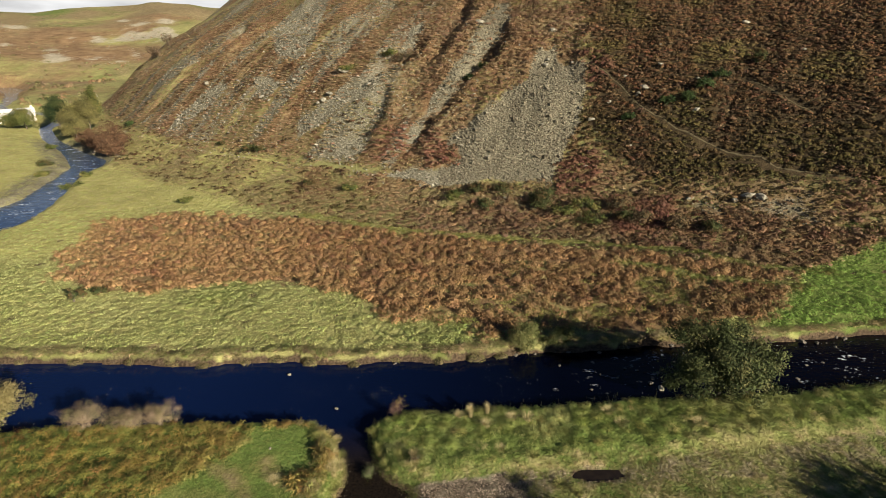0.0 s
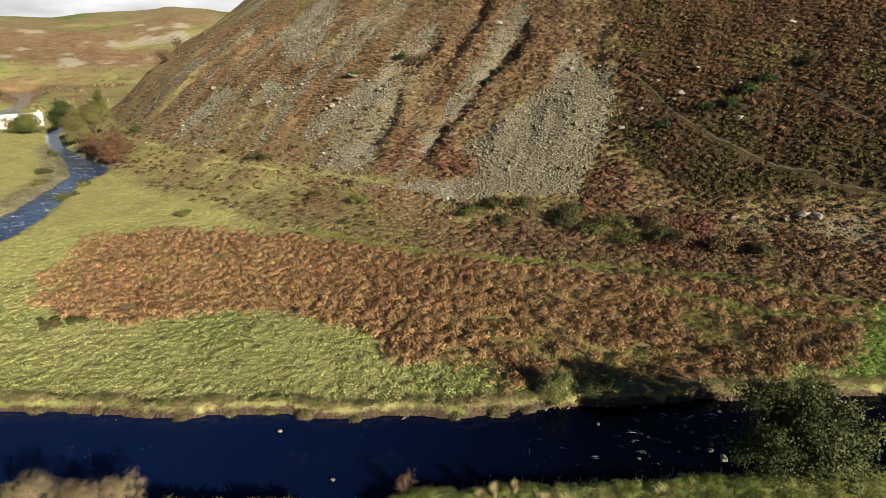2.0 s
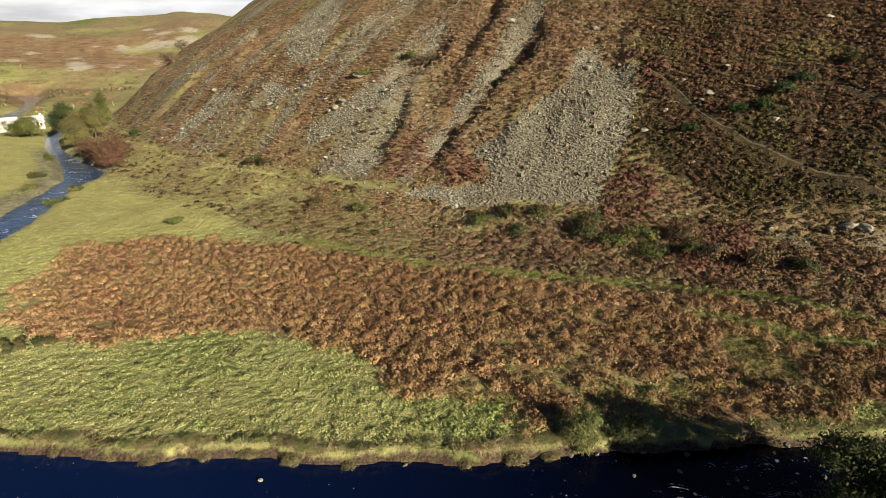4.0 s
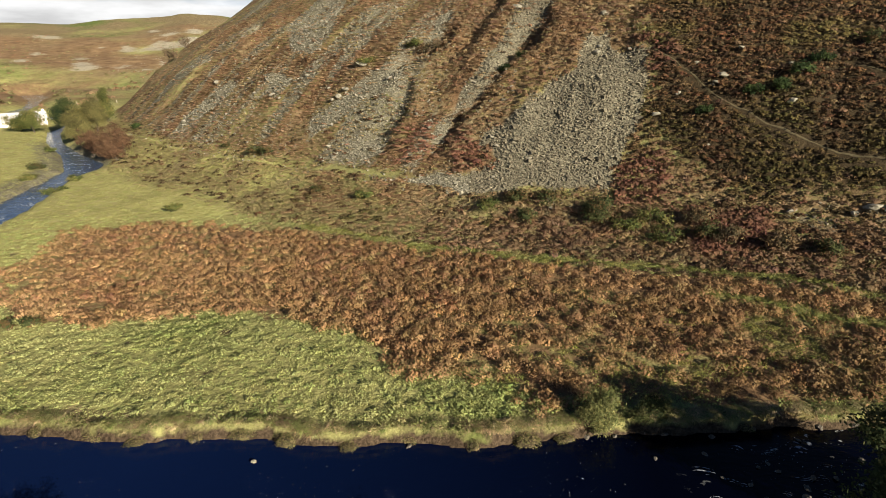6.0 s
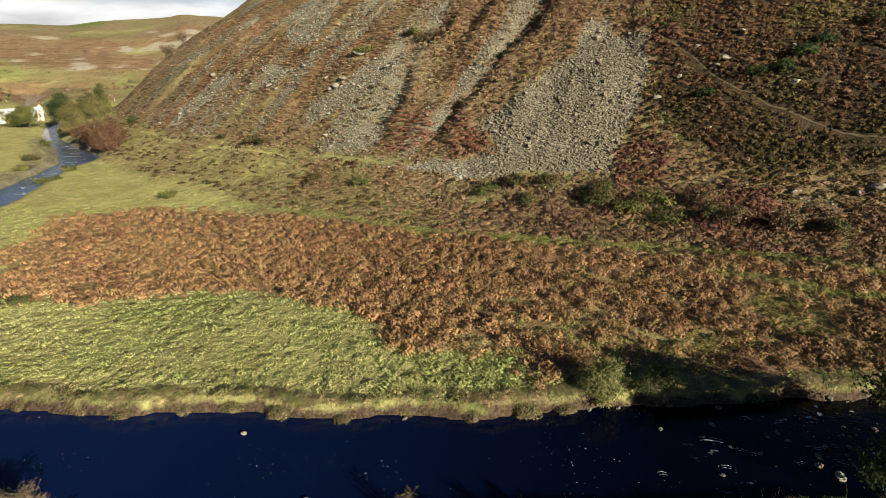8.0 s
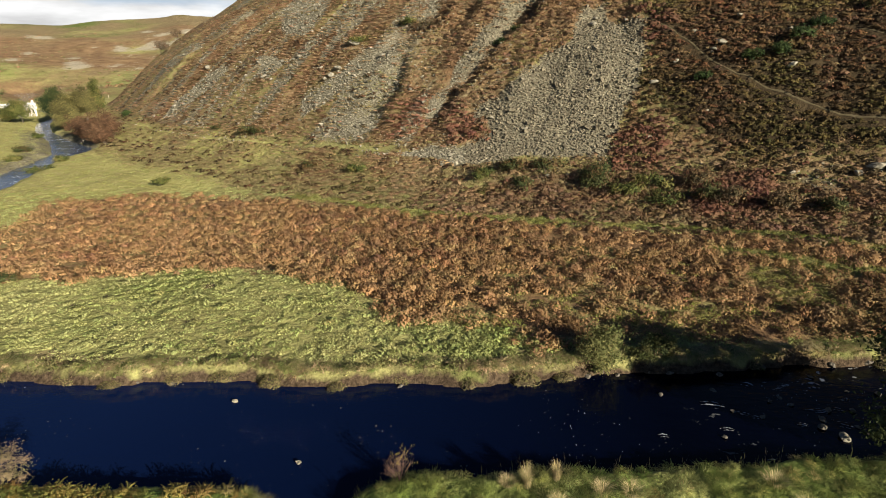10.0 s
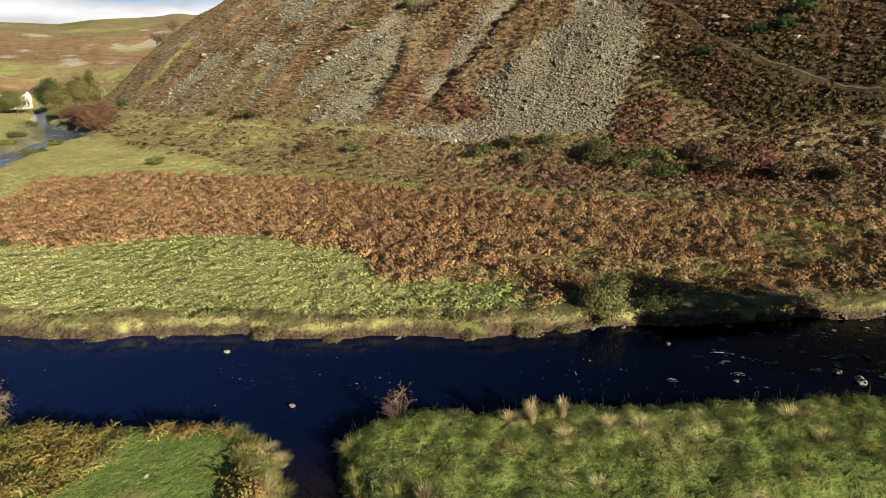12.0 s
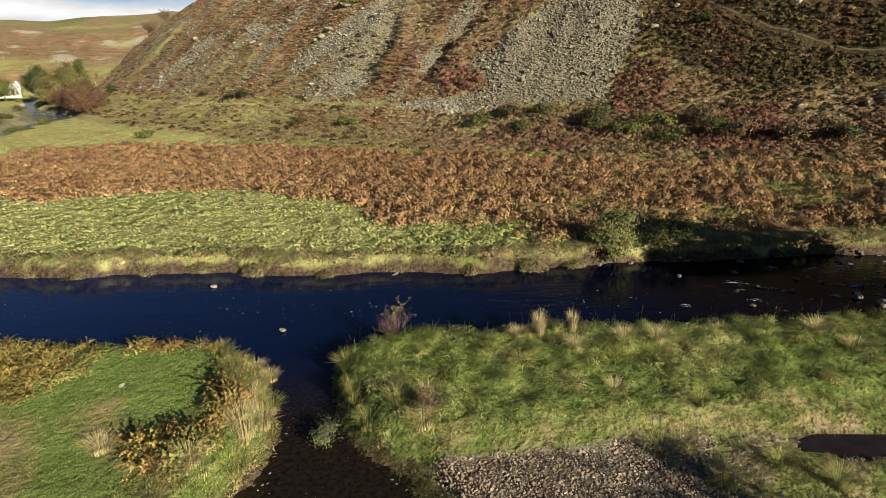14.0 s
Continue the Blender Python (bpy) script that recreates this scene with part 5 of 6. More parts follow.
def bark_material(name, dark, pale):
    m, n, l, b = material(name, 0.9)
    g = texture(n, l, 0.12, 5, 0.7, (1, 1, 0.25))
    l.new(graded(n, l, g, [(0.3, dark), (0.7, pale)]), b.inputs["Base Color"])
    bumped(n, l, b, g, 0.6, 0.03)
    return m


BARK = bark_material("bark", (0.05, 0.04, 0.03), (0.17, 0.14, 0.11))
RED_BARK = bark_material("red_twig", (0.085, 0.05, 0.042), (0.24, 0.155, 0.125))
GREY_TWIG = bark_material("grey_twig", (0.20, 0.15, 0.10), (0.44, 0.35, 0.25))


def tubes(name, paths, mat, sides=5):
    """Tapered stems joined into one mesh. paths: lists of (point, radius)."""
    v, f = [], []
    for path in paths:
        base = len(v)
        for k, (p, r) in enumerate(path):
            q = Vector(path[min(k + 1, len(path) - 1)][0]) - Vector(path[max(k - 1, 0)][0])
            q = q.normalized() if q.length > 1e-6 else Vector((0, 0, 1))
            a = q.orthogonal().normalized()
            b = q.cross(a)
            for s in range(sides):
                t = 2 * math.pi * s / sides
                v.append(Vector(p) + (a * math.cos(t) + b * math.sin(t)) * r)
        for k in range(len(path) - 1):
            for s in range(sides):
                i, j = base + k * sides + s, base + k * sides + (s + 1) % sides
                f += [(i, j, j + sides), (i, j + sides, i + sides)]
    return mesh_from(name, np.array([tuple(p) for p in v]), np.array(f), mat, True)


def leaves(name, centres, each, cluster, size, palette, weights, seed, mat=None):
    """A crown of single small leaves gathered in clumps."""
    r = np.random.default_rng(seed)
    c = np.repeat(np.array(centres), each, 0)
    rad = np.repeat(cluster * r.uniform(0.6, 1.3, len(centres)), each)[:, None]
    p = c + r.normal(0, 0.5, c.shape) * rad * np.array([1, 1, 0.8])
    n = len(p)
    p[:, 2] = np.maximum(p[:, 2], 0.05)
    u = r.normal(0, 1, (n, 3)) + np.array([0, 0, 0.3])
    u /= np.linalg.norm(u, axis=1)[:, None]
    w = np.cross(u, r.normal(0, 1, (n, 3)))
    w /= np.linalg.norm(w, axis=1)[:, None]
    k = (size * r.uniform(0.6, 1.4, n))[:, None]
    v = np.stack([p - u * k, p + w * k * 0.5, p + u * k, p - w * k * 0.5], 1).reshape(-1, 3)
    i = 4 * np.arange(n)[:, None]
    f = np.concatenate([i + np.array([[0, 1, 2]]), i + np.array([[0, 2, 3]])])
    me = mesh_from(name, v, f, mat or LEAF)
    pal = np.array(palette)[np.repeat(r.choice(len(palette), len(centres), p=np.array(weights) / sum(weights)), each)]
    pal = pal * np.exp(r.normal(0, 0.22, (n, 1)))
    paint(me, "tint", np.concatenate([np.repeat(pal, 4, 0), np.ones((4 * n, 1))], 1))
    mid = np.mean(np.array(centres), 0) * np.array([1, 1, 0.6])
    out = 0.5 * (p - c) / (rad + 1e-6) + 0.8 * (p - mid) / (np.linalg.norm(p - mid, axis=1)[:, None] + 1e-6)
    outward(me, np.repeat(out / (np.linalg.norm(out, axis=1)[:, None] + 1e-6), 4, 0))
    return me


def crown_points(count, spread, depth, tall, low, seed, lumps=5):
    """Clump centres in an uneven, lumpy crown, denser to the outside."""
    r = np.random.default_rng(seed)
    heads = [(r.uniform(-0.55, 0.55) * spread, r.uniform(-0.55, 0.55) * depth, low + (tall - low) * r.uniform(0.3, 0.75), r.uniform(0.38, 0.62)) for _ in range(lumps)]
    heads.append((0, 0, low + 0.5 * (tall - low), 0.7))
    out = []
    while len(out) < count:
        hx, hy, hz, k = heads[r.integers(len(heads))]
        d = r.normal(0, 1, 3)
        d /= np.linalg.norm(d)
        d *= r.uniform(0.45, 1.0)
        p = np.array([hx + d[0] * k * spread, hy + d[1] * k * depth, hz + d[2] * k * (tall - low) * 0.6])
        if low * 0.5 < p[2] < tall and (p[0] / spread) ** 2 + (p[1] / depth) ** 2 < 1.1:
            out.append(p)
    return out


def branching(centres, stems, root, thick, seed, foot_spread=0.3):
    """Stems from the foot, each with limbs bending to some of the crown's clumps."""
    r = np.random.default_rng(seed)
    trunks, limbs = [], []
    for s in range(stems):
        a = 2 * math.pi * s / stems + r.uniform(-0.4, 0.4)
        foot = Vector((math.cos(a), math.sin(a), 0)) * foot_spread * (stems > 1)
        mine = [Vector(c) for c in centres[s::stems]]
        goal = sum(mine, Vector()) / len(mine)
        fork = foot.lerp(Vector((goal.x, goal.y, max(goal.z, root))), 0.62)
        mid = foot.lerp(fork, 0.5) + Vector((r.uniform(-0.1, 0.1), r.uniform(-0.1, 0.1), 0))
        trunks.append([(foot + Vector((0, 0, -0.25)), thick * 1.25), (foot + Vector((0, 0, 0.25)), thick), (mid, thick * 0.8), (fork, thick * 0.55)])
        for c in mine[:9]:
            k = fork.lerp(c, 0.5) + Vector((r.uniform(-0.2, 0.2), r.uniform(-0.2, 0.2), 0.12))
            limbs.append([(fork, thick * 0.45), (k, thick * 0.28), (c, thick * 0.08)])
    return trunks, limbs


def tree(name, x, y, label, category, tall, spread, depth, low, clumps, each, cluster, leaf, palette, weights, stems, thick, seed, group="", bark=None, lumps=5):
    top = tagged(new(name), label, category, group)
    top.location = (x, y, z_at(x, y))
    c = crown_points(clumps, spread, depth, tall, low, seed, lumps)
    trunks, limbs = branching(c, stems, low, thick, seed + 1, 0.12 * spread)
    for t in trunks:
        part("trunk" if stems == 1 else "stem", tubes("trunk", [t], bark or BARK, 7), top)
    tagged(part("branchwork", tubes("branchwork", limbs, bark or BARK, 4), top), kind="stuff")
    part("crown", leaves("crown", c, each, cluster, leaf, palette, weights, seed + 2), top)
    return top


OLIVE = [(0.10, 0.12, 0.035), (0.15, 0.16, 0.05), (0.065, 0.085, 0.028), (0.20, 0.18, 0.06)]
GORSE = [(0.05, 0.082, 0.028), (0.078, 0.112, 0.036), (0.03, 0.05, 0.019)]

tree("willow_tree", 22.2, 37.5, "broad low olive-green willow leaning over the river bank", "tree", 7.2, 4.9, 3.6, 0.4, 220, 210, 0.75, 0.10,
     [(0.072, 0.090, 0.034), (0.108, 0.122, 0.047), (0.045, 0.06, 0.024), (0.135, 0.135, 0.055)], [4, 3, 3, 1.5], 4, 0.16, 201, lumps=8)
tree("bank_bramble", 10.9, 45.4, "dark leafy bramble spreading along the far bank", "bush", 1.1, 1.7, 1.0, 0.02, 44, 80, 0.4, 0.07,
     [(0.04, 0.055, 0.022), (0.07, 0.085, 0.03), (0.10, 0.10, 0.038)], [3, 3, 2], 4, 0.03, 216)
tree("bank_willow", 7.5, 44.7, "rounded grey-green willow bush at the far water's edge", "bush", 2.5, 1.7, 1.4, -0.25, 70, 120, 0.5, 0.07,
     [(0.17, 0.18, 0.07), (0.11, 0.13, 0.045), (0.24, 0.23, 0.09)], [4, 3, 2], 4, 0.05, 211)
tree("riverside_tree", -36.0, 35.4, "yellow-green tree leaning over the river bank", "tree", 4.6, 3.4, 2.6, 0.8, 80, 150, 0.7, 0.07,
     [(0.27, 0.23, 0.10), (0.21, 0.19, 0.075), (0.32, 0.26, 0.12)], [4, 3, 2], 2, 0.11, 221)

# two trees out of view, added to cast shade on the near bank
tree("unseen_alder", 15.0, 13.4, "rounded green alder out of view, added for its shade on the shingle", "tree", 6.7, 4.6, 3.6, 0.8, 120, 110, 1.0, 0.12, OLIVE, [4, 3, 3, 1.5], 3, 0.14, 226)
tree("unseen_alder", 36.0, 14.0, "broad green alder out of view, added for its shade on the grass", "tree", 6.9, 7.0, 4.0, 0.8, 130, 110, 1.0, 0.12, OLIVE, [4, 3, 3, 1.5], 3, 0.14, 256)

# twiggy shrubs nearly bare of leaves
def bare_shrub(name, x, y, label, tall, spread, twigs, mat, palette, leafy, seed, group=""):
    r = np.random.default_rng(seed)
    top = tagged(new(name), label, "shrub", group)
    top.location = (x, y, z_at(x, y))
    stems, fine, tips = [], [], []
    for i in range(twigs):
        a, lean = r.uniform(0, 6.283), math.sqrt(r.uniform(0.02, 1))
        foot = Vector((math.cos(a), math.sin(a), 0)) * 0.14 * spread * r.uniform(0, 1)
        end = Vector((math.cos(a) * lean * spread, math.sin(a) * lean * spread, tall * (1 - 0.55 * lean * lean) * r.uniform(0.6, 1.05)))
        mid = foot.lerp(end, 0.5) + Vector((r.uniform(-0.06, 0.06), r.uniform(-0.06, 0.06), 0.10 * tall))
        stems.append([(foot - Vector((0, 0, 0.1)), 0.011), (mid, 0.007), (end, 0.003)])
        for k in range(6):
            u = r.uniform(0.35, 1.0)
            p = foot.lerp(mid, u * 2) if u < 0.5 else mid.lerp(end, u * 2 - 1)
            q = p + Vector((r.uniform(-1, 1), r.uniform(-1, 1), r.uniform(0.4, 1.4))) * 0.16 * tall
            fine.append([(p, 0.005), (q, 0.0025)])
            tips.append(tuple(q))
    part("stems", tubes("stems", stems, mat, 4), top)
    part("twigs", tubes("twigs", fine, mat, 3), top)
    r.shuffle(tips)
    tips = [p for p in tips if p[2] > leafy[0] * tall]
    part("leaves", leaves("leaves", tips[:leafy[1]], leafy[2], 0.11, 0.035, palette, [1] * len(palette), seed + 1), top)
    return top


bare_shrub("sapling", -4.0, 35.0, "bare red-stemmed sapling with a few yellow leaves", 2.1, 0.72, 26, RED_BARK, [(0.45, 0.34, 0.08), (0.32, 0.28, 0.07)], (0.72, 40, 4), 231)
for k, (sx, sy, sh, sw) in enumerate([(-27.8, 33.5, 2.3, 2.3), (-24.9, 33.7, 2.4, 2.4), (-22.3, 33.8, 2.1, 1.7)]):
    tree("bare_shrub", sx, sy, "tan-grey twiggy shrub almost bare of leaves", "shrub", sh, sw, 1.1, 0.15, 70, 100, 0.36, 0.034,
         [(0.28, 0.21, 0.145), (0.25, 0.195, 0.12), (0.22, 0.20, 0.095)], [4, 3, 2.5], 6, 0.03, 241 + 4 * k, "shrubs along the near bank", GREY_TWIG)

# bushes of the flat and the hill
SPOTS = [  # x, y, height, spread, palette, seed, label
    (-47.4, 93.8, 1.3, 1.6, 0, "small round thorn bush on the open meadow"),
    # next three bushes stand in for a dark eroded scarp
    (-42.4, 54.8, 1.7, 0.6, 2, "small dark bush standing in for a dark scarp at the bracken's edge"),
    (-42.0, 55.8, 1.5, 0.7, 2, "small dark bush standing in for a dark scarp at the bracken's edge"),
    (-40.8, 56.9, 0.8, 1.2, 2, "low dark bush standing in for a dark scarp at the bracken's edge"),
    (37.4, 93.0, 1.6, 1.7, 1, "low bright green gorse bush on the heather slope"),
    (41.0, 92.4, 1.6, 1.9, 1, "low bright green gorse bush on the heather slope"),
    (43.6, 93.4, 1.8, 1.9, 1, "bright green gorse bush among brown heather"),
    (46.4, 94.8, 1.6, 1.8, 1, "bright green gorse bush among brown heather"),
    (31.0, 93.0, 1.3, 1.4, 1, "small green gorse bush beside a narrow path"),
    (53.0, 95.6, 2.6, 1.9, 2, "dark green bush high on the heather slope"),
    (5.2, 114.5, 1.9, 1.9, 1, "green gorse bush above the scree gully"),
    (8.6, 117.0, 1.7, 1.8, 1, "green gorse bush above the scree gully"),
    (-9.0, 128.6, 2.4, 2.8, 3, "grey-brown leafless bush in the gully"),
    (-12.5, 131.0, 1.8, 2.2, 0, "olive bush in the gully on the hillside"),
    (-22.0, 131.8, 1.0, 2.4, 0, "low olive bush above the stony slope"),
    (10.0, 87.0, 2.0, 3.6, 2, "dark bramble bush at the foot of the scree"),
    (5.5, 89.2, 1.6, 3.0, 2, "dark bramble bush at the foot of the scree"),
    (15.2, 84.6, 1.5, 3.2, 2, "dark bramble bush below the scree"),
    (21.5, 80.5, 1.3, 2.8, 0, "low olive bush on the terrace"),
    (26.2, 78.4, 2.0, 2.8, 3, "reddish-brown bush on the terrace edge"),
    (15.5, 82.6, 1.5, 2.6, 2, "dark bramble bush on the terrace below the scree"),
    (18.5, 80.2, 1.2, 2.4, 0, "low olive bush on the terrace below the scree"),
    (22.8, 77.2, 1.1, 2.6, 0, "low olive bush on the terrace below the scree"),
    (5.8, 84.6, 1.3, 2.4, 2, "dark bramble bush on the terrace below the scree"),
    (26.5, 76.2, 2.0, 2.2, 2, "dark bush on the terrace edge"),
    (28.8, 75.2, 1.8, 2.4, 3, "reddish-brown bush on the terrace edge"),
    (1.5, 88.5, 1.2, 2.0, 0, "low olive bush at the foot of the scree"),
    (-18.0, 97.5, 1.1, 2.2, 0, "low olive bush on the terrace"),
    (-27.0, 103.0, 1.0, 2.0, 2, "dark low bush on the terrace"),
    (33.5, 72.5, 1.6, 2.4, 3, "reddish-brown bush on the terrace edge"),
    (37.0, 70.5, 1.4, 2.2, 2, "dark bush on the terrace edge"),
    (-90.0, 118.0, 0.9, 2.2, 0, "low spreading bush on the river bank"),
    (-96.0, 128.0, 1.0, 2.4, 2, "low dark bush on the river bank"),
    (-110.0, 150.0, 1.2, 2.2, 0, "low olive bush on the river bank"),
    (-45.0, 123.6, 1.3, 2.0, 2, "dark low bush beside the foot path"),
    (-41.5, 121.6, 1.2, 1.8, 2, "dark low bush beside the foot path"),
    (-54.5, 130.8, 1.2, 1.4, 2, "dark low bush at the foot of the hill"),
    (-97.5, 168.6, 1.9, 2.2, 1, "dark green bush at the foot of the hill"),
    (-77.5, 108.2, 0.9, 2.4, 0, "low spreading bush on the river bank"),
    (-79.5, 116.5, 0.8, 2.0, 0, "low spreading bush on the river bank"),
    (-5.6, 29.2, 0.7, 0.9, 4, "grey-green leafy clump growing in the creek bed"),
    (-2.4, 29.4, 0.75, 0.8, 2, "dark low bush on the near bank beside the creek"),
]
PALETTES = [OLIVE, GORSE, [(0.05, 0.065, 0.025), (0.085, 0.095, 0.035), (0.12, 0.08, 0.035)], [(0.14, 0.10, 0.06), (0.20, 0.14, 0.07), (0.10, 0.085, 0.045)], [(0.12, 0.15, 0.06), (0.17, 0.19, 0.085), (0.085, 0.105, 0.045)]]
for k, (bx, by, tall, spread, pal, label) in enumerate(SPOTS):
    p = PALETTES[pal]
    tree("gorse_bush" if pal == 1 else "bush", bx, by, label, "bush", tall, spread, spread * 0.85, 0.1, 26, 46, 0.5 * spread * 0.55, 0.028 if tall < 0.8 else 0.05 + 0.035 * min(spread, 2.4),
         p, [1] * len(p), 3, 0.035, 300 + 5 * k, lumps=4)

# trees along the upper river
GREEN = [(0.17, 0.155, 0.06), (0.22, 0.20, 0.075), (0.12, 0.112, 0.045)]
DARK = [(0.025, 0.045, 0.02), (0.045, 0.065, 0.025), (0.07, 0.085, 0.03)]
FAR_TREES = [  # x, y, height, spread, palette, label
    (-138.5, 197, 11.5, 3.4, DARK, "tall dark evergreen tree on the upper river bank"),
    (-133, 189, 10.5, 3.4, DARK, "dark evergreen tree shading the river"),
    (-124, 184, 11.0, 4.0, GREEN, "broad olive-green tree on the upper river bank"),
    (-119, 183, 12.0, 4.2, GREEN, "light green tree with a rounded crown"),
    (-113, 166.5, 6.5, 3.6, GREEN, "olive-green tree overhanging the upper river"),
    (-117, 171, 8.5, 3.8, GREEN, "olive-brown tree overhanging the upper river"),
    (-134, 211, 13.0, 2.2, OLIVE, "tall narrow dark green tree behind the river trees"),
    (-144.8, 188.8, 7.0, 5.2, OLIVE, "wide olive-green tree in front of the white cottage"),
    (-151, 191, 5.5, 4.0, OLIVE, "low olive-green tree near the white cottage"),
]
for k, (tx, ty, tall, spread, pal, label) in enumerate(FAR_TREES):
    tree("tree", tx, ty, label, "tree", tall, spread, spread, 0.8, 90, 90, 1.3, 0.19, pal, [1] * len(pal), 1, 0.22, 500 + 7 * k, "trees along the upper river")
for k, (tx, ty) in enumerate([(-88, 140.5), (-92.5, 144), (-97, 149.5), (-84.5, 138), (-93, 151), (-88, 147), (-101.5, 154)]):
    tree("russet_bush", tx, ty, "wide russet-leaved bush at the bend of the river", "bush", (5.6, 6.8, 6.2, 4.2, 6.6, 5.0, 5.6)[k], 3.1, 2.8, 0.1, 44, 64, 0.9, 0.16,
         [(0.165, 0.095, 0.055), (0.20, 0.122, 0.07), (0.11, 0.065, 0.04)], [3, 2, 2], 3, 0.06, 600 + 5 * k, "russet bushes at the river bend", lumps=9)
# bare small trees on the hill's skyline
for k, (tx, ty) in enumerate([(-119, 238), (-123, 241), (-116, 243)]):
    tree("hill_tree", tx, ty, "small bare brown tree on the shoulder of the hill", "tree", 5.0, 2.8, 2.4, 0.8, 40, 26, 0.9, 0.16,
         [(0.15, 0.11, 0.07), (0.20, 0.14, 0.09)], [1, 1], 2, 0.09, 700 + 5 * k, "bare trees on the shoulder")


# ---- tussocks of rush and tall grass ----
def tussock(x, y, tall, spread, palette, label, seed, group):
    kinds = blades(230, tall, 0.008, 0.9 * spread, seed, 0.55 if tall < 0.9 else 0.2, 0.75 if tall < 0.9 else 0.35)
    me = mesh_from("tussock", kinds[0], kinds[1], BLADE)
    r = np.random.default_rng(seed)
    per = np.array(palette)[r.integers(0, len(palette), len(kinds[0]) // 6)] * np.exp(r.normal(0, 0.2, (len(kinds[0]) // 6, 1)))
    paint(me, "tint", np.concatenate([np.repeat(per, 6, 0), np.ones((len(kinds[0]), 1))], 1))
    o = tagged(new("grass_tussock", me), label, "tussock", group)
    o.location = (x, y, z_at(x, y) - 0.03)


STRAW = [(0.68, 0.57, 0.32), (0.56, 0.46, 0.24), (0.42, 0.36, 0.16)]
MIXED = [(0.40, 0.36, 0.14), (0.26, 0.27, 0.08), (0.15, 0.19, 0.05)]
TUSSOCKS = [(1.75, 34.1, 1.35, 0.16, 0), (3.1, 34.6, 0.95, 0.2, 0), (2.9, 32.9, 0.7, 0.3, 0), (4.9, 33.7, 0.75, 0.3, 0), (6.1, 33.6, 0.85, 0.3, 0), (-2.4, 29.6, 1.1, 0.22, 0),
            (0.9, 34.2, 0.6, 0.25, 0), (-5.5, 32.6, 0.85, 0.35, 1), (-5.0, 31.0, 0.95, 0.4, 1), (-4.3, 29.6, 0.75, 0.4, 1), (-7.9, 28.7, 1.25, 0.4, 0), (-8.6, 31.9, 0.8, 0.35, 1),
            (-9.5, 31.9, 0.7, 0.3, 1), (-11.7, 27.8, 0.6, 0.35, 0), (5.6, 26.9, 0.8, 0.3, 1), (8.5, 26.9, 0.8, 0.3, 1), (3.7, 30.6, 0.5, 0.3, 0), (-2.5, 28.9, 0.5, 0.5, 0),
            (-3.4, 29.9, 0.6, 0.3, 1), (6.1, 29.8, 0.5, 0.3, 1), (-8.2, 30.2, 0.8, 0.3, 0), (-10.4, 33.3, 0.6, 0.2, 1), (12.5, 34.4, 0.7, 0.4, 0), (13.2, 33.2, 0.6, 0.4, 0), (19, 33, 0.6, 0.5, 0),
            (-7.7, 29.6, 0.8, 0.35, 0), (-7.8, 27.6, 0.7, 0.4, 1), (-8.8, 27.2, 0.6, 0.4, 0), (-8.5, 32.7, 0.6, 0.3, 0), (-7.9, 30.9, 0.7, 0.35, 1), (-9.2, 33.3, 0.6, 0.3, 0), (4.4, 28.3, 0.45, 0.5, 1), (5.1, 28.6, 0.4, 0.4, 1), (7.4, 27.6, 0.5, 0.35, 1)]
for k, (ux, uy, tall, spread, pal) in enumerate(TUSSOCKS):
    tussock(ux, uy, tall, spread, MIXED if pal else STRAW, "yellow-green grass tussock on the near bank" if pal else "tall straw-coloured grass tussock on the near bank", 800 + k, "tussocks on the near bank")

# ---- slumped turf along the far bank ----
def turf_clod(x, y, long, deep, tall, turn, seed):
    """A lump of soil and turf, with a mat of grass and blades hanging from it."""
    r = np.random.default_rng(seed)
    bm = bmesh.new()
    bmesh.ops.create_icosphere(bm, subdivisions=3, radius=0.5)
    off = Vector((seed * 1.7, seed * 0.9, 3.0))
    for v in bm.verts:
        v.co *= 1 + 0.35 * noise.noise(v.co * 2.6 + off) + 0.2 * noise.noise(v.co * 7 + off)
        v.co = Vector((v.co.x * long * 0.8, v.co.y * deep * 0.75, v.co.z * tall * 0.55))
    me = bpy.data.meshes.new("turf_clod")
    bm.to_mesh(me)
    bm.free()
    me.materials.append(BANK_SOIL)
    thing = tagged(new("turf_clod", me), "slumped clod of turf with hanging grass at the water's edge", "turf", "clods along the far bank")
    thing.matrix_world = pose(x, y, 0.02, 0, 0, turn)
    tones = np.array([(0.27, 0.22, 0.105), (0.18, 0.18, 0.07), (0.31, 0.245, 0.135), (0.13, 0.145, 0.048)])
    for name, (v, f) in (("turf_mat", cushion(1200, seed, 0.46, 0.024, 0.07, 0.9, -0.1)), ("hanging_grass", blades(200, 0.20, 0.007, 0.46, seed + 1, 1.9, 0.8))):
        v = v * np.array([long, deep, tall])
        me = mesh_from(name, v, f, RANK_BLADE)
        per = np.repeat(tones[r.integers(0, 4, len(v) // 3 + 1)], 3, 0)[:len(v)]
        paint(me, "tint", np.concatenate([per, np.ones((len(v), 1))], 1))
        o = v / np.array([long, deep, 0.5 * tall]) ** 2
        outward(me, o / (np.linalg.norm(o, axis=1)[:, None] + 1e-6))
        grown = new(name, me)
        grown.parent = thing
        tagged(grown, kind="stuff")


BANK_SOIL = stone_material("bank_soil", (0.02, 0.017, 0.010), (0.075, 0.058, 0.032), 0.0)
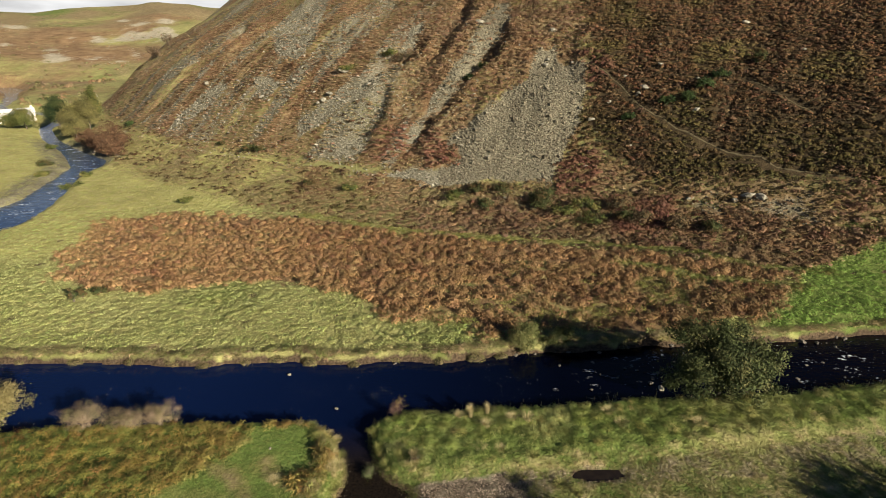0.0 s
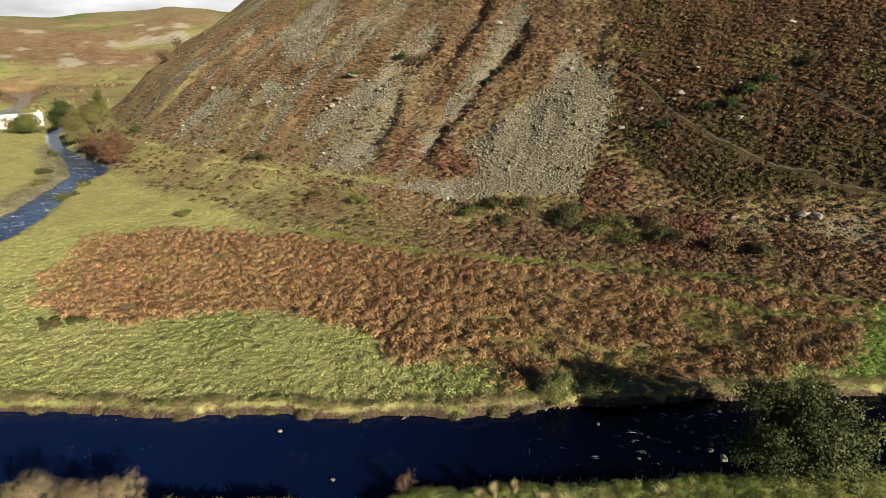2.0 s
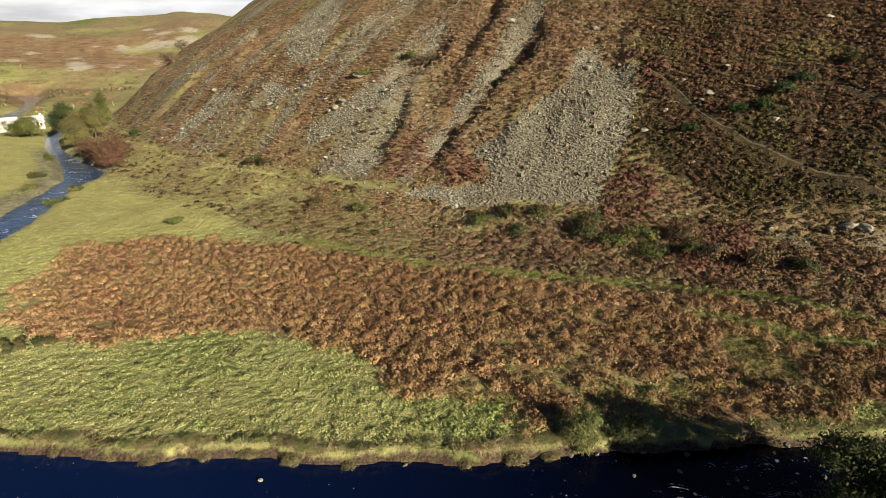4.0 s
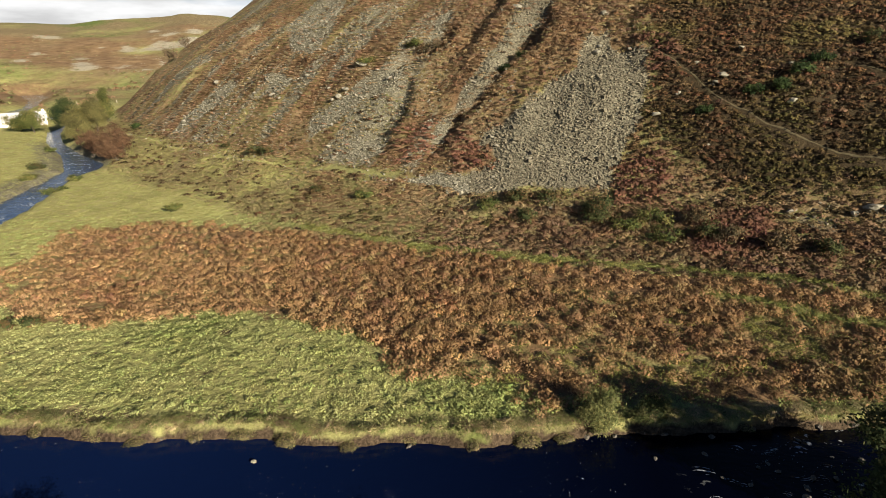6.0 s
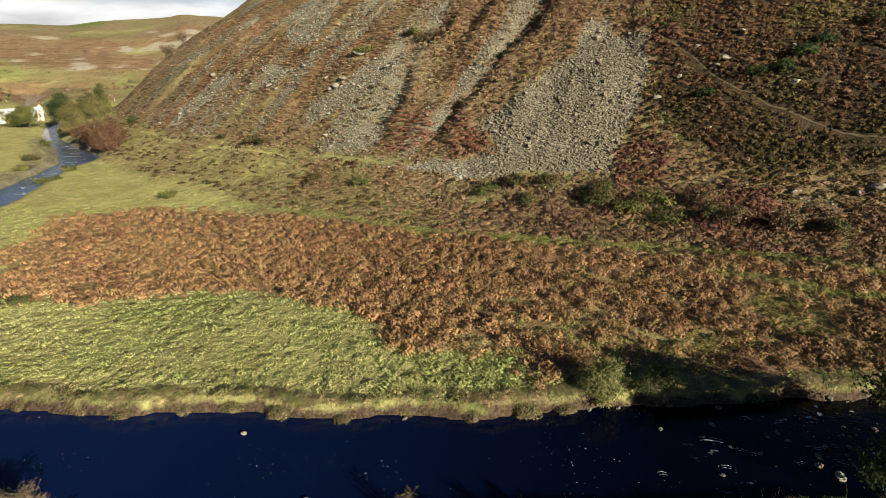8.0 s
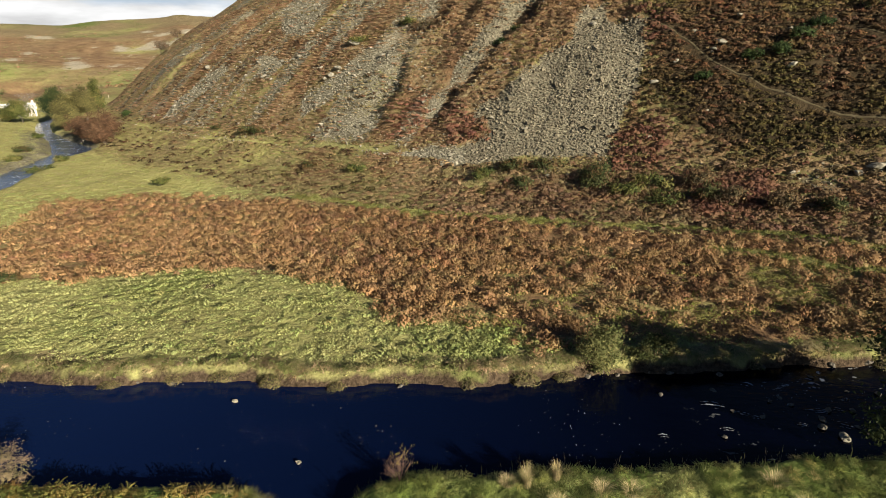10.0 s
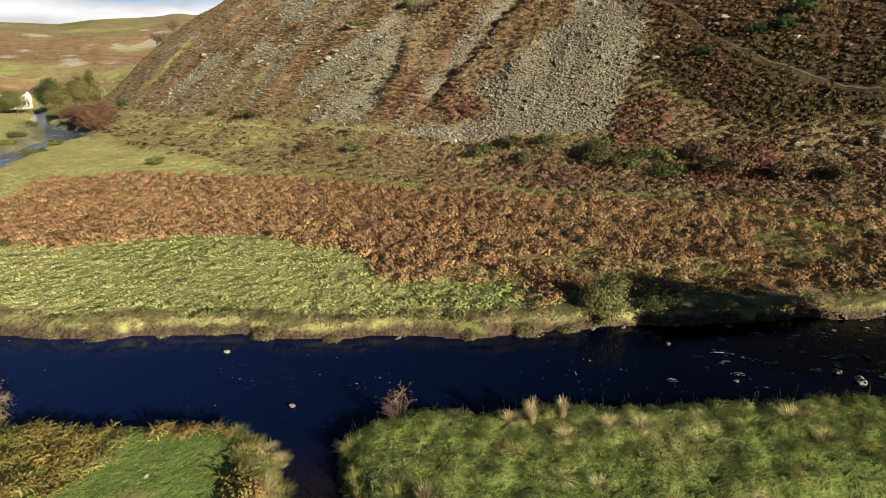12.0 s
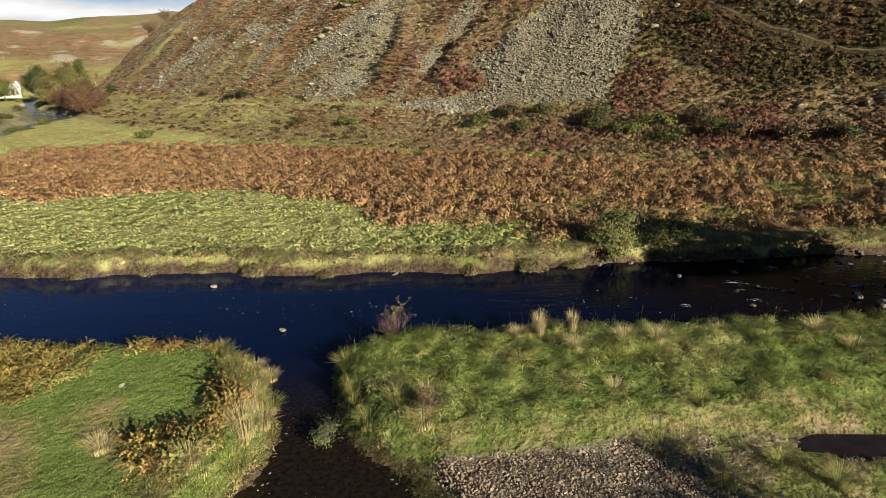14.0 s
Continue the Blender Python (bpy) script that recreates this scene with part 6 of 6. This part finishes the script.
for k, (cx, long) in enumerate([(-41, 1.8), (-36.5, 2.2), (-31.5, 1.6), (-27, 2.6), (-23.2, 1.8), (-18.6, 2.8), (-14.8, 1.9), (-11.6, 2.6), (-8.0, 1.7), (-5.4, 2.4), (-1.8, 1.6), (1.2, 2.2), (4.2, 2.6), (17, 1.5), (26, 1.8), (31, 1.6)]):
    cy = np.linspace(41.5, 50, 400)
    inner = bank_distance(np.full(400, float(cx)), cy)
    edge = float(cy[np.argmax(inner > 0)])
    turf_clod(cx + 1.4 * math.sin(7.0 * k), edge + 0.12 + 0.1 * math.sin(3.0 * k), (0.55 + 0.3 * math.sin(5.0 * k) ** 2) * long, 0.9 + 0.2 * (k % 3), 0.7 + 0.2 * (k % 4), (k * 37) % 30 - 12, 900 + 3 * k)

# ---- boulders ----
ROCK = stone_material("boulder_rock", (0.10, 0.095, 0.072), (0.27, 0.252, 0.197), 0.3)
WET_ROCK = stone_material("river_rock", (0.032, 0.029, 0.024), (0.15, 0.135, 0.11), 0.08)


def rock_mesh(mat, seed):
    bm = bmesh.new()
    bmesh.ops.create_icosphere(bm, subdivisions=2, radius=0.5)
    off = Vector((seed * 7.3, seed * 3.1, seed))
    for v in bm.verts:
        v.co *= 1 + 0.5 * noise.noise(v.co * 2.3 + off) + 0.28 * noise.noise(v.co * 5 + off)
        v.co.z = v.co.z * 0.6
    me = bpy.data.meshes.new("boulder")
    bm.to_mesh(me)
    bm.free()
    me.materials.append(mat)
    return me


ROCKS = [rock_mesh(ROCK, s) for s in range(6)]
RIVER_ROCKS = [rock_mesh(WET_ROCK, 20 + s) for s in range(6)]


def boulder(name, x, y, size, meshes, label, group, lift, k):
    o = tagged(new(name, meshes[k % len(meshes)]), label, "rock", group)
    o.location = (x, y, lift if name == "river_stone" else z_at(x, y) + lift * size)
    o.rotation_euler = (0.2, 0.15, 2.4 * k)
    o.scale = (size * 1.2, size * 0.85, size * (0.7 + 0.1 * (k % 5)))
    return o


HILL_ROCKS = [(-23.2, 131.2, 2.1), (-26.0, 126.8, 1.7), (-27.3, 126.0, 1.5), (-28.6, 126.2, 1.1), (-45.4, 139.3, 1.3), (-38.6, 136.9, 1.1), (-48.8, 145.9, 1.2), (-43, 136.4, 0.9),
              (-36.9, 138.3, 1.0), (-74, 152, 1.0), (35, 97.6, 1.3), (34.0, 97.0, 1.0), (41.2, 90.1, 1.2), (22.8, 119.8, 1.2), (19.9, 110.8, 1.3), (20.6, 112.4, 1.0), (38.7, 101, 1.1),
              (25.8, 95.9, 1.1), (8.2, 129.6, 1.5), (-67.8, 160.8, 1.5), (-16.6, 123.8, 1.2), (54.9, 105.6, 1.3), (43.9, 75.2, 1.4), (45.2, 74.4, 1.5), (42.1, 75.2, 1.0), (36.6, 77.7, 1.0), (10.0, 86.0, 0.7)]
for k, (bx, by, size) in enumerate(HILL_ROCKS):
    boulder("boulder", bx, by, size, ROCKS, "weathered grey boulder resting on the hillside", "boulders on the hillside", 0.2, k)
r = np.random.default_rng(77)
for k in range(190):
    bx, by = (r.uniform(-85, 60) if k < 80 else r.uniform(-80, 8)), r.uniform(85, 165)
    if 3 < float(foot_distance(np.array([bx]), np.array([by]))[0]) < 48 and abs(bx) < 0.75 * by:
        boulder("boulder", bx, by, r.uniform(0.35, 0.8), ROCKS, "grey boulder half sunk in bracken and heather", "boulders on the hillside", 0.2, k)
RIVER_STONES = [(-14.4, 41.4, 0.5, 0.08), (-9.2, 36.5, 0.55, 0.08), (18.4, 38.7, 1.0, 0.1), (22.0, 45.5, 0.8, 0.15), (24.4, 45.8, 0.8, 0.12), (13.6, 42.9, 0.6, 0.0), (20.0, 44.3, 0.5, 0.03),
                (19.0, 41.0, 0.6, 0.08), (17.8, 39.5, 0.75, 0.08), (12.4, 38.7, 0.45, 0.05), (18.2, 40.2, 0.6, 0.06), (20.3, 41.0, 0.6, 0.06), (15.2, 40.4, 0.5, 0.03), (13.8, 40.9, 0.4, 0.04), (26.3, 46.3, 0.7, 0.15), (10.4, 42.4, 0.45, 0.04),
                (16.3, 41.8, 0.45, 0.04), (17.3, 41.5, 0.5, 0.03), (35, 45.9, 0.9, 0.15), (36.3, 45.7, 0.7, 0.1), (39.5, 46.4, 0.8, 0.12), (33, 42, 0.5, 0.03), (30.2, 43, 0.5, 0.03), (-95.8, 146.4, 2.6, 0.5),
                (-93.2, 143.6, 1.3, 0.2), (-98.4, 149, 1.2, 0.2), (-91, 141, 1.0, 0.15), (-104, 152.5, 1.0, 0.1)]
for k, (bx, by, size, lift) in enumerate(RIVER_STONES):
    boulder("river_stone", bx, by, 0.58 * size, ROCKS if k in (0, 1, 2) else RIVER_ROCKS, "pale rounded stone standing in the river", "stones in the river", lift, k)
for k in range(18):
    bx, by = r.uniform(14, 42), r.uniform(38.5, 46.5)
    if float(bank_distance(np.array([bx]), np.array([by]))[0]) < -0.2:
        boulder("river_stone", bx, by, r.uniform(0.18, 0.42), RIVER_ROCKS, "small wet stone breaking the river's surface", "stones in the river", r.uniform(-0.03, 0.05), k)
for k in range(26):
    bx = r.uniform(-32, 40)
    by = float(np.interp(bx, [p[0] for p in FAR_BANK], [p[1] for p in FAR_BANK])) + r.uniform(-0.25, 0.25)
    boulder("river_stone", bx, by, r.uniform(0.18, 0.45), RIVER_ROCKS, "pale stone at the foot of the river bank", "stones at the bank's foot", r.uniform(0.0, 0.06), k)


# ---- broken water over sunken stones ----
def foam_material():
    m, n, l, b = material("broken_water", 0.08)
    b.inputs["Specular IOR Level"].default_value = 0.22
    b.inputs["IOR"].default_value = 1.33
    a = n.new("ShaderNodeAttribute")
    a.attribute_name = "crest"
    c = n.new("ShaderNodeSeparateColor")
    l.new(a.outputs["Color"], c.inputs[0])
    white = ranged(n, l, sums(n, l, "ADD", c.outputs[0], sums(n, l, "MULTIPLY", texture(n, l, 0.12, 5, 0.7), 0.9)), 0.60, 1.0)
    l.new(blend(n, l, white, (0.0003, 0.0005, 0.0030), (0.34, 0.36, 0.40)), b.inputs["Base Color"])
    l.new(ranged(n, l, white, 0, 1, 0.05, 0.6), b.inputs["Roughness"])
    bumped(n, l, b, texture(n, l, 0.09, 4), 0.4, 0.03)
    return m


FOAM = foam_material()


def riffle(x, y, long, wide, turn, seed):
    """A low swell of water with ragged white crests curling downstream; its edge dips under the surface."""
    nu, nv = 42, 24
    u, v = np.meshgrid(np.linspace(-1, 1, nu), np.linspace(-1, 1, nv))
    away = np.sqrt(u * u + v * v)
    curl = v + 0.55 * u * u + 0.10 * value(u * 9 + seed, v * 9, 2.2, seed)
    wave = np.maximum(0, np.sin(curl * 9.5 + seed)) ** 2
    broken = np.clip(value(u * 7 + 3.1 * seed, v * 9, 1.0, seed + 1) + 0.5, 0, 1)
    crest = wave * broken * ramp(1.0, 0.55, away) * ramp(-0.9, 0.1, u + 0.5 * value(u * 3, v * 3 + seed, 1.0, seed + 2))
    z = 0.012 * ramp(1.0, 0.3, away) - 0.004 - 0.06 * ramp(0.9, 1.3, away) + 0.05 * crest
    pts = np.stack([u * long, v * wide, z], -1).reshape(-1, 3)
    i = (np.arange(nv - 1)[:, None] * nu + np.arange(nu - 1)[None]).ravel()
    me = mesh_from("riffle", pts, np.stack([i, i + 1, i + nu + 1, i + nu], -1), FOAM, True)
    paint(me, "crest", np.concatenate([np.repeat(crest.reshape(-1, 1), 3, 1), np.ones((nu * nv, 1))], 1))
    o = tagged(new("riffle", me), "white broken water curling over a sunken stone", "water", "riffles in the river")
    o.matrix_world = pose(x, y, 0.0, 0, 0, turn)


RIFFLES = [(12.9, 41.5, 0.9, 0.42), (15.7, 43.5, 0.6, 0.5), (14.2, 40.7, 0.6, 0.25), (12.8, 39.4, 0.5, 0.3), (19.5, 43.6, 0.7, 0.75), (18.4, 41.0, 1.2, 0.25), (16.9, 39.8, 0.4, 0.25), (19.6, 41.1, 0.5, 0.3),
           (9.3, 38.8, 0.4, 0.3), (14.7, 40.4, 0.4, 0.25), (20.5, 42.1, 0.5, 0.3), (19.1, 39.8, 0.6, 0.35), (26.5, 43.6, 1.1, 0.6), (28.5, 42.4, 0.9, 0.5), (31.0, 43.8, 1.2, 0.6), (29.5, 44.6, 0.8, 0.5), (33.5, 42.8, 1.0, 0.5), (24.5, 42.6, 0.8, 0.4)]
for k, (rx, ry, long, wide) in enumerate(RIFFLES):
    riffle(rx, ry, long, wide, 12 * math.sin(5.0 * k) - 8, 40 + k)
# stone shape used in place of a small pale grass tuft
boulder("tuft_stand_in", -12.9, 30.9, 0.22, ROCKS, "small pale stone standing in for a grass tuft on the grazed turf", "", 0.1, 2)


# ---- white cottage far up the valley ----
def plain(name, col, pale, size=0.6, rough=0.85):
    m, n, l, b = material(name, rough)
    l.new(graded(n, l, texture(n, l, size, 5), [(0.3, col), (0.7, pale)]), b.inputs["Base Color"])
    return m


WHITEWASH = plain("whitewash", (0.70, 0.68, 0.62), (0.82, 0.80, 0.76))
SLATE = plain("pale_slate", (0.45, 0.45, 0.44), (0.60, 0.60, 0.58))
DARK_GLASS = plain("dark_window", (0.02, 0.022, 0.025), (0.035, 0.04, 0.045), 0.6, 0.15)
TIMBER = plain("weathered_timber", (0.42, 0.36, 0.27), (0.60, 0.53, 0.42), 0.2)


def solid(name, corners, faces, mat, bevel=0.0):
    bm = bmesh.new()
    vs = [bm.verts.new(c) for c in corners]
    for f in faces:
        bm.faces.new([vs[i] for i in f])
    bmesh.ops.recalc_face_normals(bm, faces=bm.faces)
    if bevel:
        bmesh.ops.bevel(bm, geom=list(bm.edges), offset=bevel, segments=1, affect="EDGES")
    me = bpy.data.meshes.new(name)
    bm.to_mesh(me)
    bm.free()
    me.materials.append(mat)
    return me


def box(name, a, b, mat, bevel=0.0):
    (x0, y0, z0), (x1, y1, z1) = a, b
    c = [(x0, y0, z0), (x1, y0, z0), (x1, y1, z0), (x0, y1, z0), (x0, y0, z1), (x1, y0, z1), (x1, y1, z1), (x0, y1, z1)]
    return solid(name, c, [(0, 3, 2, 1), (4, 5, 6, 7), (0, 1, 5, 4), (1, 2, 6, 5), (2, 3, 7, 6), (3, 0, 4, 7)], mat, bevel)


def cottage(x, y, turn, wide, deep, eaves, ridge, roof_mat, label, openings):
    top = tagged(new("cottage"), label, "house")
    top.matrix_world = pose(x, y, z_at(x, y), 0, 0, turn)
    w, d = wide / 2, deep / 2
    c = [(-w, -d, -0.6), (w, -d, -0.6), (w, d, -0.6), (-w, d, -0.6), (-w, -d, eaves), (w, -d, eaves), (w, d, eaves), (-w, d, eaves), (-w, 0, ridge), (w, 0, ridge)]
    part("walls", solid("walls", c, [(0, 3, 2, 1), (0, 1, 5, 4), (2, 3, 7, 6), (1, 2, 6, 9, 5), (3, 0, 4, 8, 7), (4, 5, 9, 8), (6, 7, 8, 9)], WHITEWASH), top, "whitewashed walls")
    o, t = 0.35, 0.18
    slope = (ridge - eaves) / d
    for s in (-1, 1):
        a = [(-w - o, s * (d + o), eaves - slope * o + 0.04), (w + o, s * (d + o), eaves - slope * o + 0.04), (w + o, 0, ridge + 0.04), (-w - o, 0, ridge + 0.04)]
        a += [(p, q, z + t) for p, q, z in a]
        part("roof_slope", solid("roof_slope", a, [(0, 1, 2, 3), (4, 5, 6, 7), (0, 1, 5, 4), (1, 2, 6, 5), (2, 3, 7, 6), (3, 0, 4, 7)], roof_mat), top)
    part("chimney", box("chimney", (w - 0.9, -0.35, ridge - 0.6), (w - 0.2, 0.35, ridge + 0.9), WHITEWASH, 0.04), top)
    for ox, oz, ow, oh in openings:
        pane = part("window", box("window", (ox - ow / 2, -d - 0.03, oz), (ox + ow / 2, -d + 0.1, oz + oh), DARK_GLASS), top, "dark window")
        part("sill", box("sill", (ox - ow / 2 - 0.1, -d - 0.12, oz - 0.12), (ox + ow / 2 + 0.1, -d + 0.05, oz), WHITEWASH), pane)


cottage(-163.5, 207, 39, 15, 6, 2.7, 4.5, SLATE, "long white cottage with a pale slate roof beside the river", [(5.4, 1.2, 0.8, 1.3), (6.6, 1.2, 0.6, 1.1), (2.0, 1.2, 0.8, 1.2)])
cottage(-171.5, 197.5, 39, 8, 5, 2.5, 4.0, SLATE, "low white outbuilding next to the cottage", [(-1, 0.3, 1.0, 1.8)])

# pale posts of the field fence beyond the trees
for px, py in [(-182, 292), (-172, 305), (-158, 290), (-196, 282)]:
    o = tagged(new("fence_post"), "pale weathered timber fence post in the far field", "post", "posts of the far field")
    o.location = (px, py, z_at(px, py))
    part("post", box("post", (-0.1, -0.1, -0.5), (0.1, 0.1, 1.7), TIMBER, 0.05), o)
    part("cap", box("cap", (-0.13, -0.13, 1.7), (0.13, 0.13, 1.76), TIMBER), o)
